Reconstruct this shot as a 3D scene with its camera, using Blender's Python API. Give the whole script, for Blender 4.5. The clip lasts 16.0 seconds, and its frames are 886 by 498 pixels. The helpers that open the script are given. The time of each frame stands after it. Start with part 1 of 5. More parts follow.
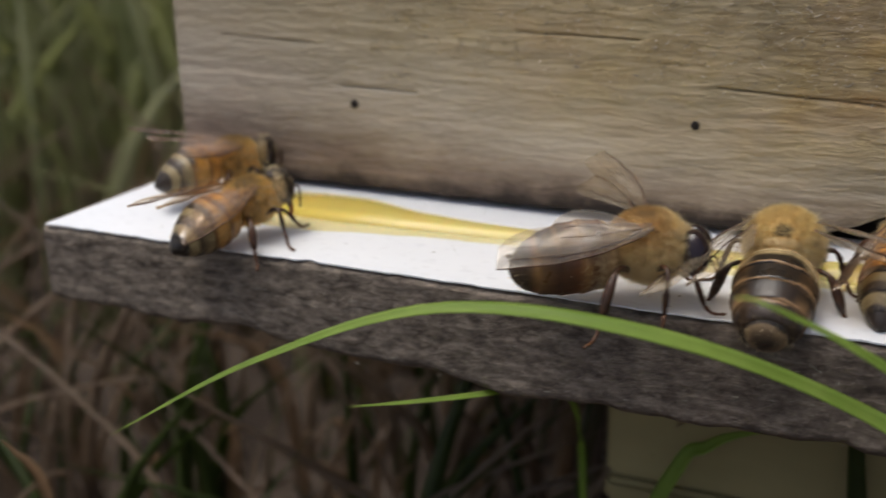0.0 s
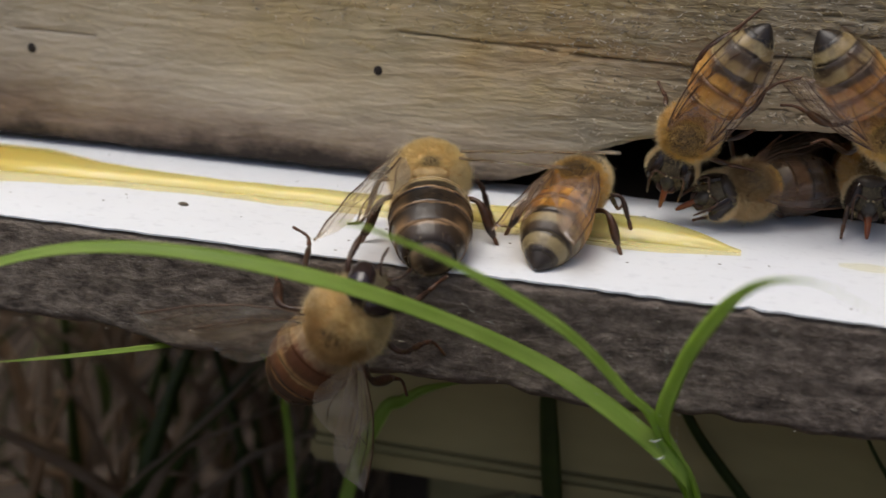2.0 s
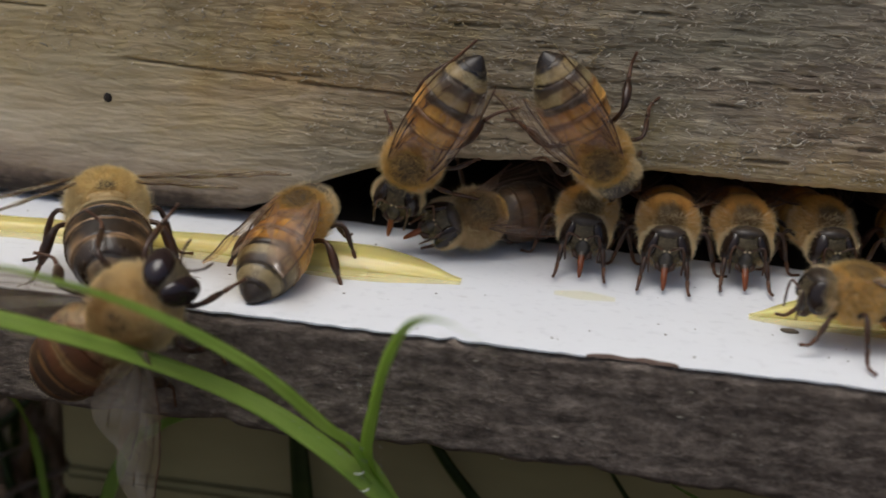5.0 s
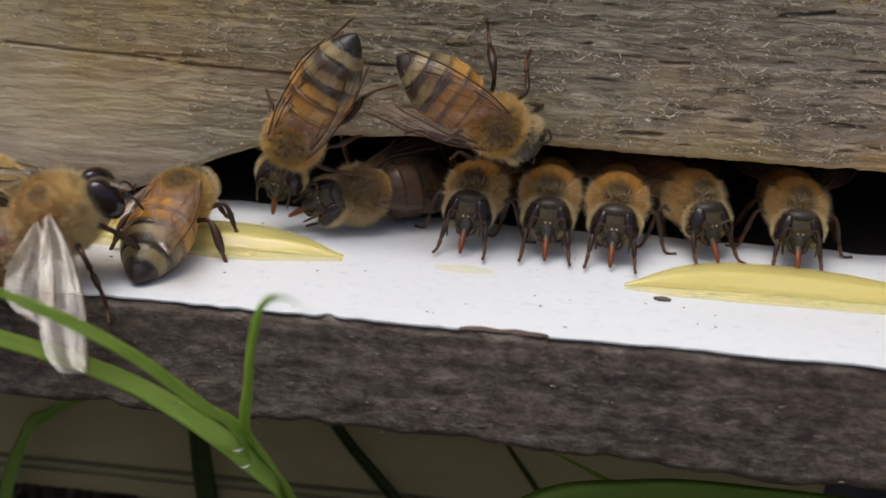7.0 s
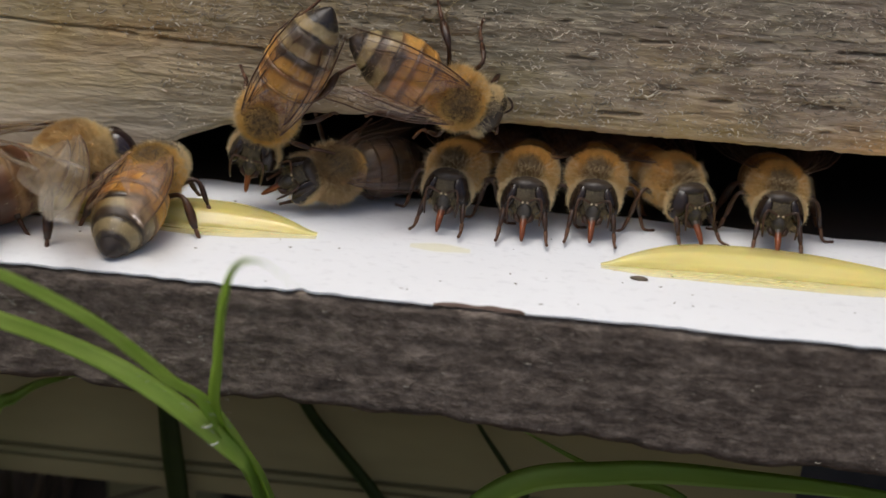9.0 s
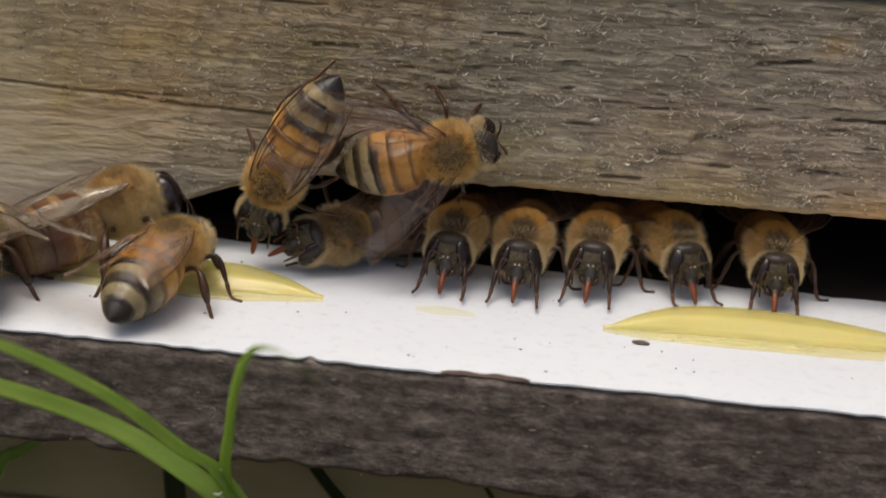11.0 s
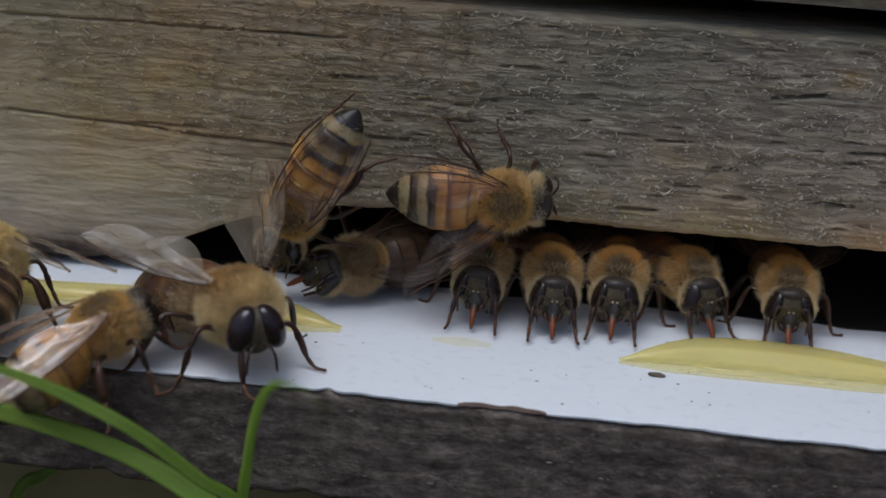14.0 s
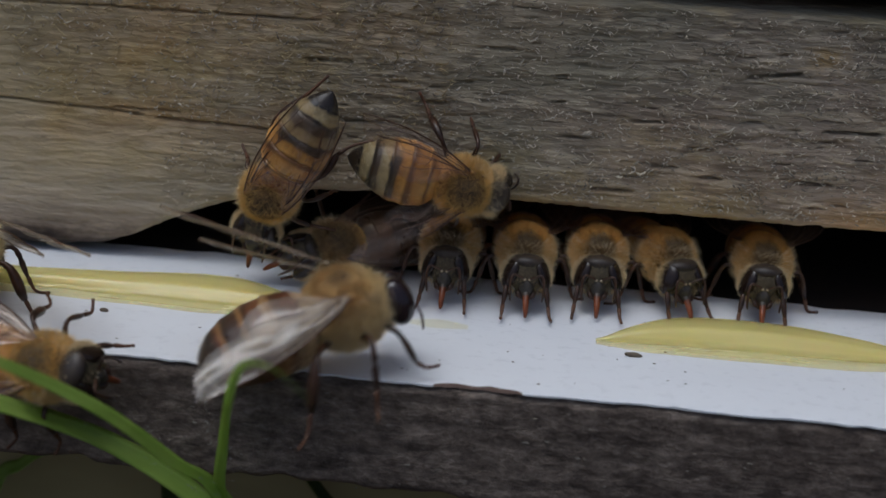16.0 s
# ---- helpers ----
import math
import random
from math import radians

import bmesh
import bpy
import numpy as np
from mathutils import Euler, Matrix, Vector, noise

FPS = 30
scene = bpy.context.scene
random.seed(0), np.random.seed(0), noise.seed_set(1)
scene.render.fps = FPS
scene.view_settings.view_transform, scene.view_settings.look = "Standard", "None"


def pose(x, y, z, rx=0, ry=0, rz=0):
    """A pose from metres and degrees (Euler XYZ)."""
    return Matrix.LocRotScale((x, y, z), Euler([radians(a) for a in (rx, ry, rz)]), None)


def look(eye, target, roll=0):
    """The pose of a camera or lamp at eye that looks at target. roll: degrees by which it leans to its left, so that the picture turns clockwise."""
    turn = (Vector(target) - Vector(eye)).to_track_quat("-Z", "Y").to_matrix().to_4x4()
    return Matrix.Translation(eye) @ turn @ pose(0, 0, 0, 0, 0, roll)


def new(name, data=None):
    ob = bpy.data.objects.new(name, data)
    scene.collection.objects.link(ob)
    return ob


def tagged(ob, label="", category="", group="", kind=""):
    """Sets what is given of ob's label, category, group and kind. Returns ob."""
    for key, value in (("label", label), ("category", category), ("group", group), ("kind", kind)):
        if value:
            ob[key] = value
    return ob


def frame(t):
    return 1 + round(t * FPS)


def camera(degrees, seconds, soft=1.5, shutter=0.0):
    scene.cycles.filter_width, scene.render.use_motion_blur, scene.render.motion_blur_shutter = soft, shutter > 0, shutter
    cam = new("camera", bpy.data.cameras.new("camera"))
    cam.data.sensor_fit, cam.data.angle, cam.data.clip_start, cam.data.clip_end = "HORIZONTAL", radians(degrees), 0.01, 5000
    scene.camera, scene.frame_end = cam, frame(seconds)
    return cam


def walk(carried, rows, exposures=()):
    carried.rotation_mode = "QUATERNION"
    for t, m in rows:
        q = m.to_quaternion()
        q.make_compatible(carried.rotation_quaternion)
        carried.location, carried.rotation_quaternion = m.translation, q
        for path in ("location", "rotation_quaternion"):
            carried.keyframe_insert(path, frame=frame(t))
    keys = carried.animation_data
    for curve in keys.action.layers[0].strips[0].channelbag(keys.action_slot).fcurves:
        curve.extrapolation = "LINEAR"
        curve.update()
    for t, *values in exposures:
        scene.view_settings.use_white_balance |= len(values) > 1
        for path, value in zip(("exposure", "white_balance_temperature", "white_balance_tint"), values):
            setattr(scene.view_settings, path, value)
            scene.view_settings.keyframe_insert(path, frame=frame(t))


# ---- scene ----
MM = 0.001


def vec(x, y, z):
    """A place from millimetres."""
    return Vector((x * MM, y * MM, z * MM))


# ---- camera ----
cam = camera(40.5, 16.0, shutter=0.5)
cam.data.dof.use_dof = True
cam.data.dof.focus_distance = 0.077
cam.data.dof.aperture_fstop = 37.0
PATH = [
    (0, (16.17, -84.92, 30.70), (-13.19, -16.04, 2.54), -0.95),
    (0.5, (17.12, -83.49, 30.22), (-8.65, -12.96, 2.65), 0.25),
    (1, (18.97, -82.40, 29.68), (-5.33, -11.38, 1.99), 0.25),
    (1.5, (23.12, -81.25, 27.32), (3.26, -9.12, -1.03), 1.71),
    (2, (24.85, -80.42, 27.28), (7.12, -7.96, -1.62), 1.87),
    (2.5, (26.01, -79.82, 26.72), (9.72, -7.05, -2.25), 2.00),
    (3, (27.48, -79.37, 28.49), (12.70, -6.18, -0.23), 2.42),
    (3.5, (29.06, -79.01, 29.29), (15.10, -5.56, 0.82), 2.60),
    (4, (30.34, -78.44, 28.06), (17.09, -4.71, -0.04), 2.64),
    (4.5, (32.46, -77.89, 28.20), (20.70, -3.86, 0.23), 3.02),
    (5, (34.33, -77.67, 28.89), (24.58, -3.37, 0.90), 3.55),
    (5.2, (34.83, -77.64, 28.91), (25.54, -3.16, 1.20), 3.69),
    (7.3, (39.11, -77.85, 29.62), (33.26, -3.75, 0.06), 3.48),
    (7.5, (38.79, -77.42, 29.15), (33.55, -3.18, -0.22), 3.97),
    (8, (38.93, -77.24, 28.41), (33.74, -3.16, -1.34), 4.01),
    (8.5, (38.50, -77.35, 28.24), (33.84, -3.20, -1.42), 4.07),
    (8.7, (39.24, -77.51, 27.44), (34.16, -3.17, -1.69), 4.03),
    (10.8, (38.36, -77.62, 30.49), (34.18, -2.98, 2.00), 4.26),
    (11, (37.76, -77.79, 30.96), (33.61, -2.99, 2.90), 4.26),
    (11.5, (37.75, -78.13, 31.97), (32.47, -2.96, 5.12), 4.32),
    (12, (37.73, -78.10, 32.27), (32.40, -2.91, 5.49), 4.24),
    (12.5, (37.18, -77.79, 31.87), (32.08, -2.75, 4.62), 4.00),
    (13, (37.78, -77.90, 31.70), (32.35, -2.90, 4.39), 3.94),
    (13.5, (37.55, -78.03, 32.23), (32.62, -3.05, 4.76), 4.36),
    (14, (37.52, -78.04, 31.98), (32.32, -2.93, 4.95), 4.22),
    (14.5, (37.39, -77.96, 30.83), (30.95, -2.93, 3.83), 3.76),
    (15, (37.25, -77.91, 31.31), (31.48, -2.96, 3.93), 3.97),
    (15.5, (38.20, -78.01, 31.64), (33.49, -3.15, 3.80), 4.02),
    (16, (38.50, -78.07, 31.45), (33.97, -3.09, 3.91), 3.90),
]
walk(cam, [(t, look(vec(*eye), vec(*target), roll)) for t, eye, target, roll in PATH],
     exposures=[(0, 0.20, 6340, 8), (1, 0.24, 6340, 8), (2.5, 0.09, 6340, 8), (3.5, -0.13, 5640, 7), (4.4, -0.22, 5890, 7), (5, -0.03, 6240, 7), (8, 0.22, 6290, 8), (11, 0.24, 6540, 8), (12.2, 0.18, 6340, 8), (13, -0.07, 5640, 7), (14.5, -0.44, 5490, 7), (16, -0.52, 5590, 7)])

# ---- light: open shade under a bright overcast sky ----
SKY, SUN = 0.112, 1.3
world = bpy.data.worlds.new("sky")
scene.world = world
world.use_nodes = True
sky = world.node_tree.nodes.new("ShaderNodeTexSky")
sky.sky_type, sky.sun_disc = "NISHITA", False
sky.sun_elevation, sky.sun_rotation = radians(76), radians(247)
sky.dust_density, sky.air_density, sky.ozone_density = 6.0, 0.8, 0.5
background = world.node_tree.nodes["Background"]
background.inputs["Strength"].default_value = SKY
world.node_tree.links.new(sky.outputs["Color"], background.inputs["Color"])
sun = new("sun", bpy.data.lights.new("sun", "SUN"))
sun.data.energy, sun.data.angle, sun.data.color = SUN, radians(44), (1.0, 0.98, 0.955)
sun.matrix_basis = look((-0.28, -0.12, 1.2), (0, 0, 0))


# ---- materials ----
class Nodes:
    """A short hand for building node materials."""

    def __init__(self, name, rough=0.6, metal=0.0, spec=0.5):
        self.mat = bpy.data.materials.new(name)
        self.mat.use_nodes = True
        self.tree = self.mat.node_tree
        self.bsdf = self.tree.nodes["Principled BSDF"]
        self.put("Roughness", rough)
        self.put("Metallic", metal)
        self.put("Specular IOR Level", spec)

    def put(self, socket, value):
        if hasattr(value, "links"):
            self.tree.links.new(value, self.bsdf.inputs[socket])
        elif isinstance(value, tuple):
            self.bsdf.inputs[socket].default_value = (*value, 1.0)
        else:
            self.bsdf.inputs[socket].default_value = value
        return self

    def node(self, kind, **inputs):
        n = self.tree.nodes.new(kind)
        for key, value in inputs.items():
            if hasattr(value, "links"):
                self.tree.links.new(value, n.inputs[key])
            else:
                n.inputs[key].default_value = value
        return n

    def coords(self, scale=(1, 1, 1), turn=(0, 0, 0)):
        c = self.tree.nodes.new("ShaderNodeTexCoord")
        m = self.tree.nodes.new("ShaderNodeMapping")
        m.inputs["Scale"].default_value = scale
        m.inputs["Rotation"].default_value = turn
        self.tree.links.new(c.outputs["Object"], m.inputs["Vector"])
        return m.outputs["Vector"]

    def noise(self, scale, stretch=(1, 1, 1), detail=4.0, rough=0.55, distort=0.0):
        n = self.node("ShaderNodeTexNoise", Vector=self.coords(stretch), Scale=scale, Detail=detail, Roughness=rough, Distortion=distort)
        return n.outputs["Fac"]

    def ramp(self, fac, stops, mode="LINEAR"):
        n = self.node("ShaderNodeValToRGB", Fac=fac)
        n.color_ramp.interpolation = mode
        els = n.color_ramp.elements
        while len(els) < len(stops):
            els.new(0.5)
        for el, (pos, col) in zip(els, stops):
            el.position = pos
            el.color = (*col, 1.0) if isinstance(col, tuple) else (col, col, col, 1.0)
        return n.outputs["Color"]

    def mix(self, fac, a, b, how="MIX"):
        n = self.tree.nodes.new("ShaderNodeMix")
        n.data_type, n.blend_type = "RGBA", how
        for index, value in ((0, fac), (6, a), (7, b)):
            if hasattr(value, "links"):
                self.tree.links.new(value, n.inputs[index])
            elif isinstance(value, tuple):
                n.inputs[index].default_value = (*value, 1.0)
            else:
                n.inputs[index].default_value = value
        return n.outputs[2]

    def maths(self, how, a, b=0.0):
        n = self.tree.nodes.new("ShaderNodeMath")
        n.operation = how
        for index, value in ((0, a), (1, b)):
            if hasattr(value, "links"):
                self.tree.links.new(value, n.inputs[index])
            else:
                n.inputs[index].default_value = value
        return n.outputs[0]

    def axis(self, which):
        """An object coordinate in metres."""
        c = self.tree.nodes.new("ShaderNodeTexCoord")
        s = self.node("ShaderNodeSeparateXYZ", Vector=c.outputs["Object"])
        return s.outputs[which]

    def bump(self, height, strength=0.4, distance=0.0002):
        n = self.node("ShaderNodeBump", Height=height, Strength=strength, Distance=distance)
        self.put("Normal", n.outputs["Normal"])
        return self

    def chance(self):
        n = self.tree.nodes.new("ShaderNodeObjectInfo")
        return n.outputs["Random"]

    def island(self):
        n = self.tree.nodes.new("ShaderNodeNewGeometry")
        return n.outputs["Random Per Island"]


def wall_wood():
    n = Nodes("weathered_wall_wood", 0.85, spec=0.25)
    grain = n.noise(320, (0.24, 1, 1), 7, 0.7, 0.5)
    fine = n.noise(1500, (0.2, 1, 1), 4, 0.6)
    blot = n.noise(38, (0.45, 1, 1), 3, 0.6)
    wide = n.noise(22, (0.3, 1, 1.4), 2, 0.5)
    grey = n.ramp(grain, [(0.28, (0.2, 0.16, 0.118)), (0.5, (0.375, 0.302, 0.224)), (0.74, (0.6, 0.49, 0.37))])
    tan = n.ramp(grain, [(0.28, (0.451, 0.351, 0.193)), (0.5, (0.575, 0.45, 0.248)), (0.74, (0.7, 0.559, 0.317))])
    pick = n.maths("ADD", n.maths("MULTIPLY", n.axis("X"), -9.0), n.maths("MULTIPLY", blot, 1.15))
    body = n.mix(n.ramp(pick, [(0.1, 0.0), (0.62, 1.0)]), grey, tan)
    left = n.ramp(n.maths("MULTIPLY", n.axis("X"), 20.0), [(0.0, 0.3), (0.45, 1.0)])
    body = n.mix(n.maths("MULTIPLY", n.ramp(fine, [(0.34, 0.6), (0.5, 0.0)]), left), body, (0.0796, 0.06, 0.0423))
    flecks = n.noise(1500, (0.22, 1, 1), 3, 0.6, 0.5)
    right = n.ramp(n.maths("MULTIPLY", n.axis("X"), 20.0), [(0.1, 0.25), (0.8, 0.85)])
    body = n.mix(n.maths("MULTIPLY", n.ramp(flecks, [(0.52, 0.0), (0.64, 1.0)]), right), body, (0.637, 0.534, 0.377))
    patch = n.noise(70, (0.5, 1, 1), 3, 0.6)
    body = n.mix(n.ramp(patch, [(0.38, 0.6), (0.52, 0.0)]), body, (0.328, 0.301, 0.204))
    body = n.mix(n.ramp(patch, [(0.5, 0.0), (0.66, 0.4)]), body, (0.479, 0.333, 0.212))
    lichen = n.ramp(n.noise(90, (0.5, 1, 1), 5, 0.7), [(0.5, 0.0), (0.66, 0.55)])
    body = n.mix(lichen, body, (0.532, 0.392, 0.121))
    rust = n.ramp(n.noise(60, (0.4, 1, 1), 4, 0.65), [(0.53, 0.0), (0.66, 0.6)])
    body = n.mix(rust, body, (0.637, 0.351, 0.113))
    # the far end is coloured paler to carry the stronger light there
    end = n.maths("ADD", n.maths("MULTIPLY", n.axis("X"), -30.0), n.maths("MULTIPLY", wide, 0.5))
    body = n.mix(n.ramp(end, [(0.4, 0.0), (1.0, 0.75)]), body, n.ramp(grain, [(0.28, (0.39, 0.325, 0.208)), (0.5, (0.5, 0.42, 0.28)), (0.74, (0.61, 0.525, 0.365))]))
    # greyer weathering on the lower half of the far end
    mauve = n.maths("ADD", n.maths("MULTIPLY", n.axis("Z"), 42.0), n.maths("ADD", n.maths("ADD", n.maths("MULTIPLY", wide, 0.6), n.maths("MULTIPLY", n.noise(110, (0.3, 1, 1), 4, 0.6), 0.4)), n.maths("MULTIPLY", n.axis("X"), 7.0)))
    body = n.mix(n.ramp(mauve, [(0.6, 0.75), (0.95, 0.0)]), body, n.ramp(grain, [(0.28, (0.38, 0.325, 0.255)), (0.5, (0.53, 0.46, 0.37)), (0.74, (0.68, 0.6, 0.49))]))
    # purplish lower strip at the foot of the board, left of the notch
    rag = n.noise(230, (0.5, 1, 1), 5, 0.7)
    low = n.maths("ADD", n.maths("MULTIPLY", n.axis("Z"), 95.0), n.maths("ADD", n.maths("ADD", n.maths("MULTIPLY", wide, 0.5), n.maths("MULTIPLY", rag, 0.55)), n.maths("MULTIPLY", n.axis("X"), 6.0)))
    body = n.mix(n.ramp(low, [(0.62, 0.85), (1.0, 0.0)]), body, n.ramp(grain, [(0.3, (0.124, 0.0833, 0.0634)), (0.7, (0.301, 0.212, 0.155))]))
    # ragged near-black line lowest down
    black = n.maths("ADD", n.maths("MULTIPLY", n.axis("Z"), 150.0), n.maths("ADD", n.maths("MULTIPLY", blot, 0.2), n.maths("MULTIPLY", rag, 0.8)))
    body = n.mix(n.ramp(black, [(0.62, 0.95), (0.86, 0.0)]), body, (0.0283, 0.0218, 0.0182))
    spot = n.node("ShaderNodeVectorMath", Vector=n.coords((1, 1, 1.6)))
    spot.operation = "DISTANCE"
    spot.inputs[1].default_value = (0.0578, 0.0, 0.029)
    stain = n.maths("ADD", n.maths("MULTIPLY", spot.outputs["Value"], 250.0), n.maths("MULTIPLY", flecks, 1.2))
    body = n.mix(n.ramp(stain, [(0.6, 0.45), (1.15, 0.0)]), body, (0.7, 0.433, 0.106))
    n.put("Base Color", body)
    relief = n.maths("ADD", grain, n.maths("ADD", n.maths("MULTIPLY", fine, 0.6), n.maths("MULTIPLY", flecks, 0.9)))
    n.bump(n.maths("MULTIPLY", relief, n.ramp(n.maths("MULTIPLY", n.axis("X"), 20.0), [(0.0, 0.55), (0.5, 1.0)])), 1.0, 0.0005)
    return n.mat


def edge_wood():
    n = Nodes("dark_weathered_edge_wood", 0.9, spec=0.2)
    mottle = n.noise(1100, (0.55, 1, 1), 6, 0.75)
    grain = n.noise(520, (0.22, 1, 1), 5, 0.65)
    wide = n.noise(55, (0.4, 1, 1.3), 3, 0.6)
    body = n.ramp(mottle, [(0.32, (0.0569, 0.0455, 0.037)), (0.5, (0.176, 0.141, 0.113)), (0.7, (0.357, 0.295, 0.238))])
    body = n.mix(n.ramp(grain, [(0.36, 0.5), (0.5, 0.0)]), body, (0.0357, 0.0282, 0.0238))
    body = n.mix(n.ramp(wide, [(0.4, 0.0), (0.7, 0.5)]), body, (0.073, 0.0502, 0.0387))
    pale = n.maths("ADD", n.maths("MULTIPLY", n.axis("X"), -13.0), wide)
    body = n.mix(n.ramp(pale, [(0.3, 0.0), (0.9, 0.7)]), body, n.ramp(mottle, [(0.36, (0.105, 0.084, 0.066)), (0.62, (0.4, 0.335, 0.26))]))
    spots = n.noise(1700, (0.5, 1, 1), 2, 0.5)
    body = n.mix(n.ramp(spots, [(0.64, 0.0), (0.72, 0.6)]), body, (0.325, 0.275, 0.224))
    n.put("Base Color", body)
    n.bump(n.maths("ADD", mottle, n.maths("MULTIPLY", grain, 0.8)), 1.0, 0.0004)
    return n.mat


def white_paint():
    n = Nodes("chalky_white_paint", 0.6, spec=0.3)
    wide = n.noise(60, (0.5, 1, 1), 4, 0.6)
    fine = n.noise(1400, (0.7, 1, 1), 3, 0.6)
    dirt = n.noise(420, (0.5, 1, 1), 3, 0.65)
    body = n.ramp(wide, [(0.3, (0.77, 0.785, 0.805)), (0.7, (0.835, 0.85, 0.87))])
    body = n.mix(n.ramp(dirt, [(0.7, 0.0), (0.8, 0.4)]), body, (0.4, 0.37, 0.34))
    body = n.mix(n.ramp(fine, [(0.3, 0.25), (0.45, 0.0)]), body, (0.55, 0.56, 0.58))
    n.put("Base Color", body)
    n.bump(n.maths("ADD", wide, n.maths("MULTIPLY", fine, 0.3)), 0.35, 0.0002)
    return n.mat


def simple(name, low, high, scale, rough=0.7, stretch=(1, 1, 1), bumps=0.3, spec=0.4, vary=0.0):
    n = Nodes(name, rough, spec=spec)
    g = n.noise(scale, stretch, 5, 0.6)
    body = n.ramp(g, [(0.3, low), (0.7, high)])
    if vary:
        body = n.mix(n.maths("MULTIPLY", n.chance(), vary), body, tuple(0.55 * c for c in low))
    n.put("Base Color", body)
    n.bump(g, bumps, 0.0002)
    return n.mat


def honey_mat(name, thick, tints):
    n = Nodes(name, 0.2, spec=0.4)
    n.put("Coat Weight", 0.85).put("Coat Roughness", 0.06).put("Coat IOR", 1.5)
    g = n.noise(150, (0.25, 1, 1), 4, 0.55)
    along = n.ramp(n.maths("ADD", n.maths("MULTIPLY", n.axis("X"), -16.0), n.maths("MULTIPLY", g, 0.5)), [(0.42, 0.0), (0.95, 1.0)])
    pale = n.ramp(g, [(0.35, (0.93, 0.77, 0.26)), (0.65, (0.98, 0.88, 0.42))])
    deep = n.ramp(g, [(0.35, (0.92, 0.66, 0.07)), (0.65, (0.97, 0.77, 0.16))])
    n.put("Base Color", n.mix(along, pale, deep))
    n.put("Subsurface Weight", 0.3)
    n.bsdf.inputs["Subsurface Radius"].default_value = (0.9, 0.6, 0.2)
    n.put("Subsurface Scale", 0.001)
    wavy = n.node("ShaderNodeBump", Height=n.noise(230, (0.35, 1, 1), 3, 0.5), Strength=0.12, Distance=0.0008).outputs["Normal"]
    n.put("Normal", wavy)
    thin = n.ramp(n.noise(260, (0.16, 1, 1), 4, 0.6), [(0.4, 0.0), (0.7, 0.45)])
    deep_at = n.ramp(n.maths("ADD", n.maths("MULTIPLY", n.axis("Z"), 1000.0), n.maths("MULTIPLY", thin, -0.3)), [(0.0, 0.15), (0.4, 1.0)])
    tint = n.mix(deep_at, (0.99, 0.97, 0.84), n.mix(along, *tints))
    clear = n.node("ShaderNodeBsdfTransparent", Color=tint)
    body = n.tree.nodes.new("ShaderNodeMixShader")
    n.tree.links.new(n.maths("MULTIPLY", n.maths("ADD", n.maths("MULTIPLY", deep_at, 0.8), 0.2), thick), body.inputs[0])
    n.tree.links.new(clear.outputs[0], body.inputs[1])
    n.tree.links.new(n.bsdf.outputs[0], body.inputs[2])
    n.tree.links.new(body.outputs[0], n.tree.nodes["Material Output"].inputs["Surface"])
    return n.mat


def hair_mat(name, rim, top, top_from, top_to, tone=0.35, front=None, spot=None):
    """Insect pile: rim colour, and another towards the top of the back (by height in the part)."""
    n = Nodes(name, 0.6, spec=0.25)
    up = n.ramp(n.maths("ADD", n.maths("MULTIPLY", n.axis("Z"), 1000.0 / 3.0), n.maths("MULTIPLY", n.maths("SUBTRACT", n.noise(520, (1, 1, 1), 3, 0.6), 0.5), 0.35)), [(top_from, 0.0), (top_to, 1.0)])
    if front:
        up = n.maths("MULTIPLY", up, n.ramp(n.maths("MULTIPLY", n.axis("X"), 1000.0 / 3.0), [(front[0], 1.0), (front[1], 0.1)]))
    body = n.mix(up, rim, top)
    body = n.mix(n.maths("MULTIPLY", n.island(), tone), body, tuple(0.45 * c for c in rim))
    body = n.mix(n.maths("MULTIPLY", n.chance(), 0.25), body, tuple(0.7 * c for c in rim))
    body = n.mix(n.ramp(n.noise(420, (2.2, 1, 1), 4, 0.65), [(0.5, 0.0), (0.72, 0.5)]), body, (0.4 * rim[0], 0.32 * rim[1], 0.24 * rim[2]))
    if spot:
        far = n.node("ShaderNodeVectorMath", Vector=n.coords())
        far.operation = "DISTANCE"
        far.inputs[1].default_value = tuple(c * MM for c in spot[:3])
        ring = n.maths("ADD", n.maths("MULTIPLY", far.outputs["Value"], 1000.0 / spot[3]), n.maths("MULTIPLY", n.maths("SUBTRACT", n.noise(900, (1, 1, 1), 3, 0.6), 0.5), 0.5))
        body = n.mix(n.ramp(ring, [(0.6, 0.85), (1.1, 0.0)]), body, (0.13, 0.09, 0.045))
    n.put("Base Color", body)
    n.put("Sheen Weight", 0.12)
    through_hair = n.node("ShaderNodeBsdfTranslucent", Color=body)
    blend = n.tree.nodes.new("ShaderNodeMixShader")
    blend.inputs[0].default_value = 0.45
    n.tree.links.new(n.bsdf.outputs[0], blend.inputs[1])
    n.tree.links.new(through_hair.outputs[0], blend.inputs[2])
    n.tree.links.new(blend.outputs[0], n.tree.nodes["Material Output"].inputs["Surface"])
    return n.mat


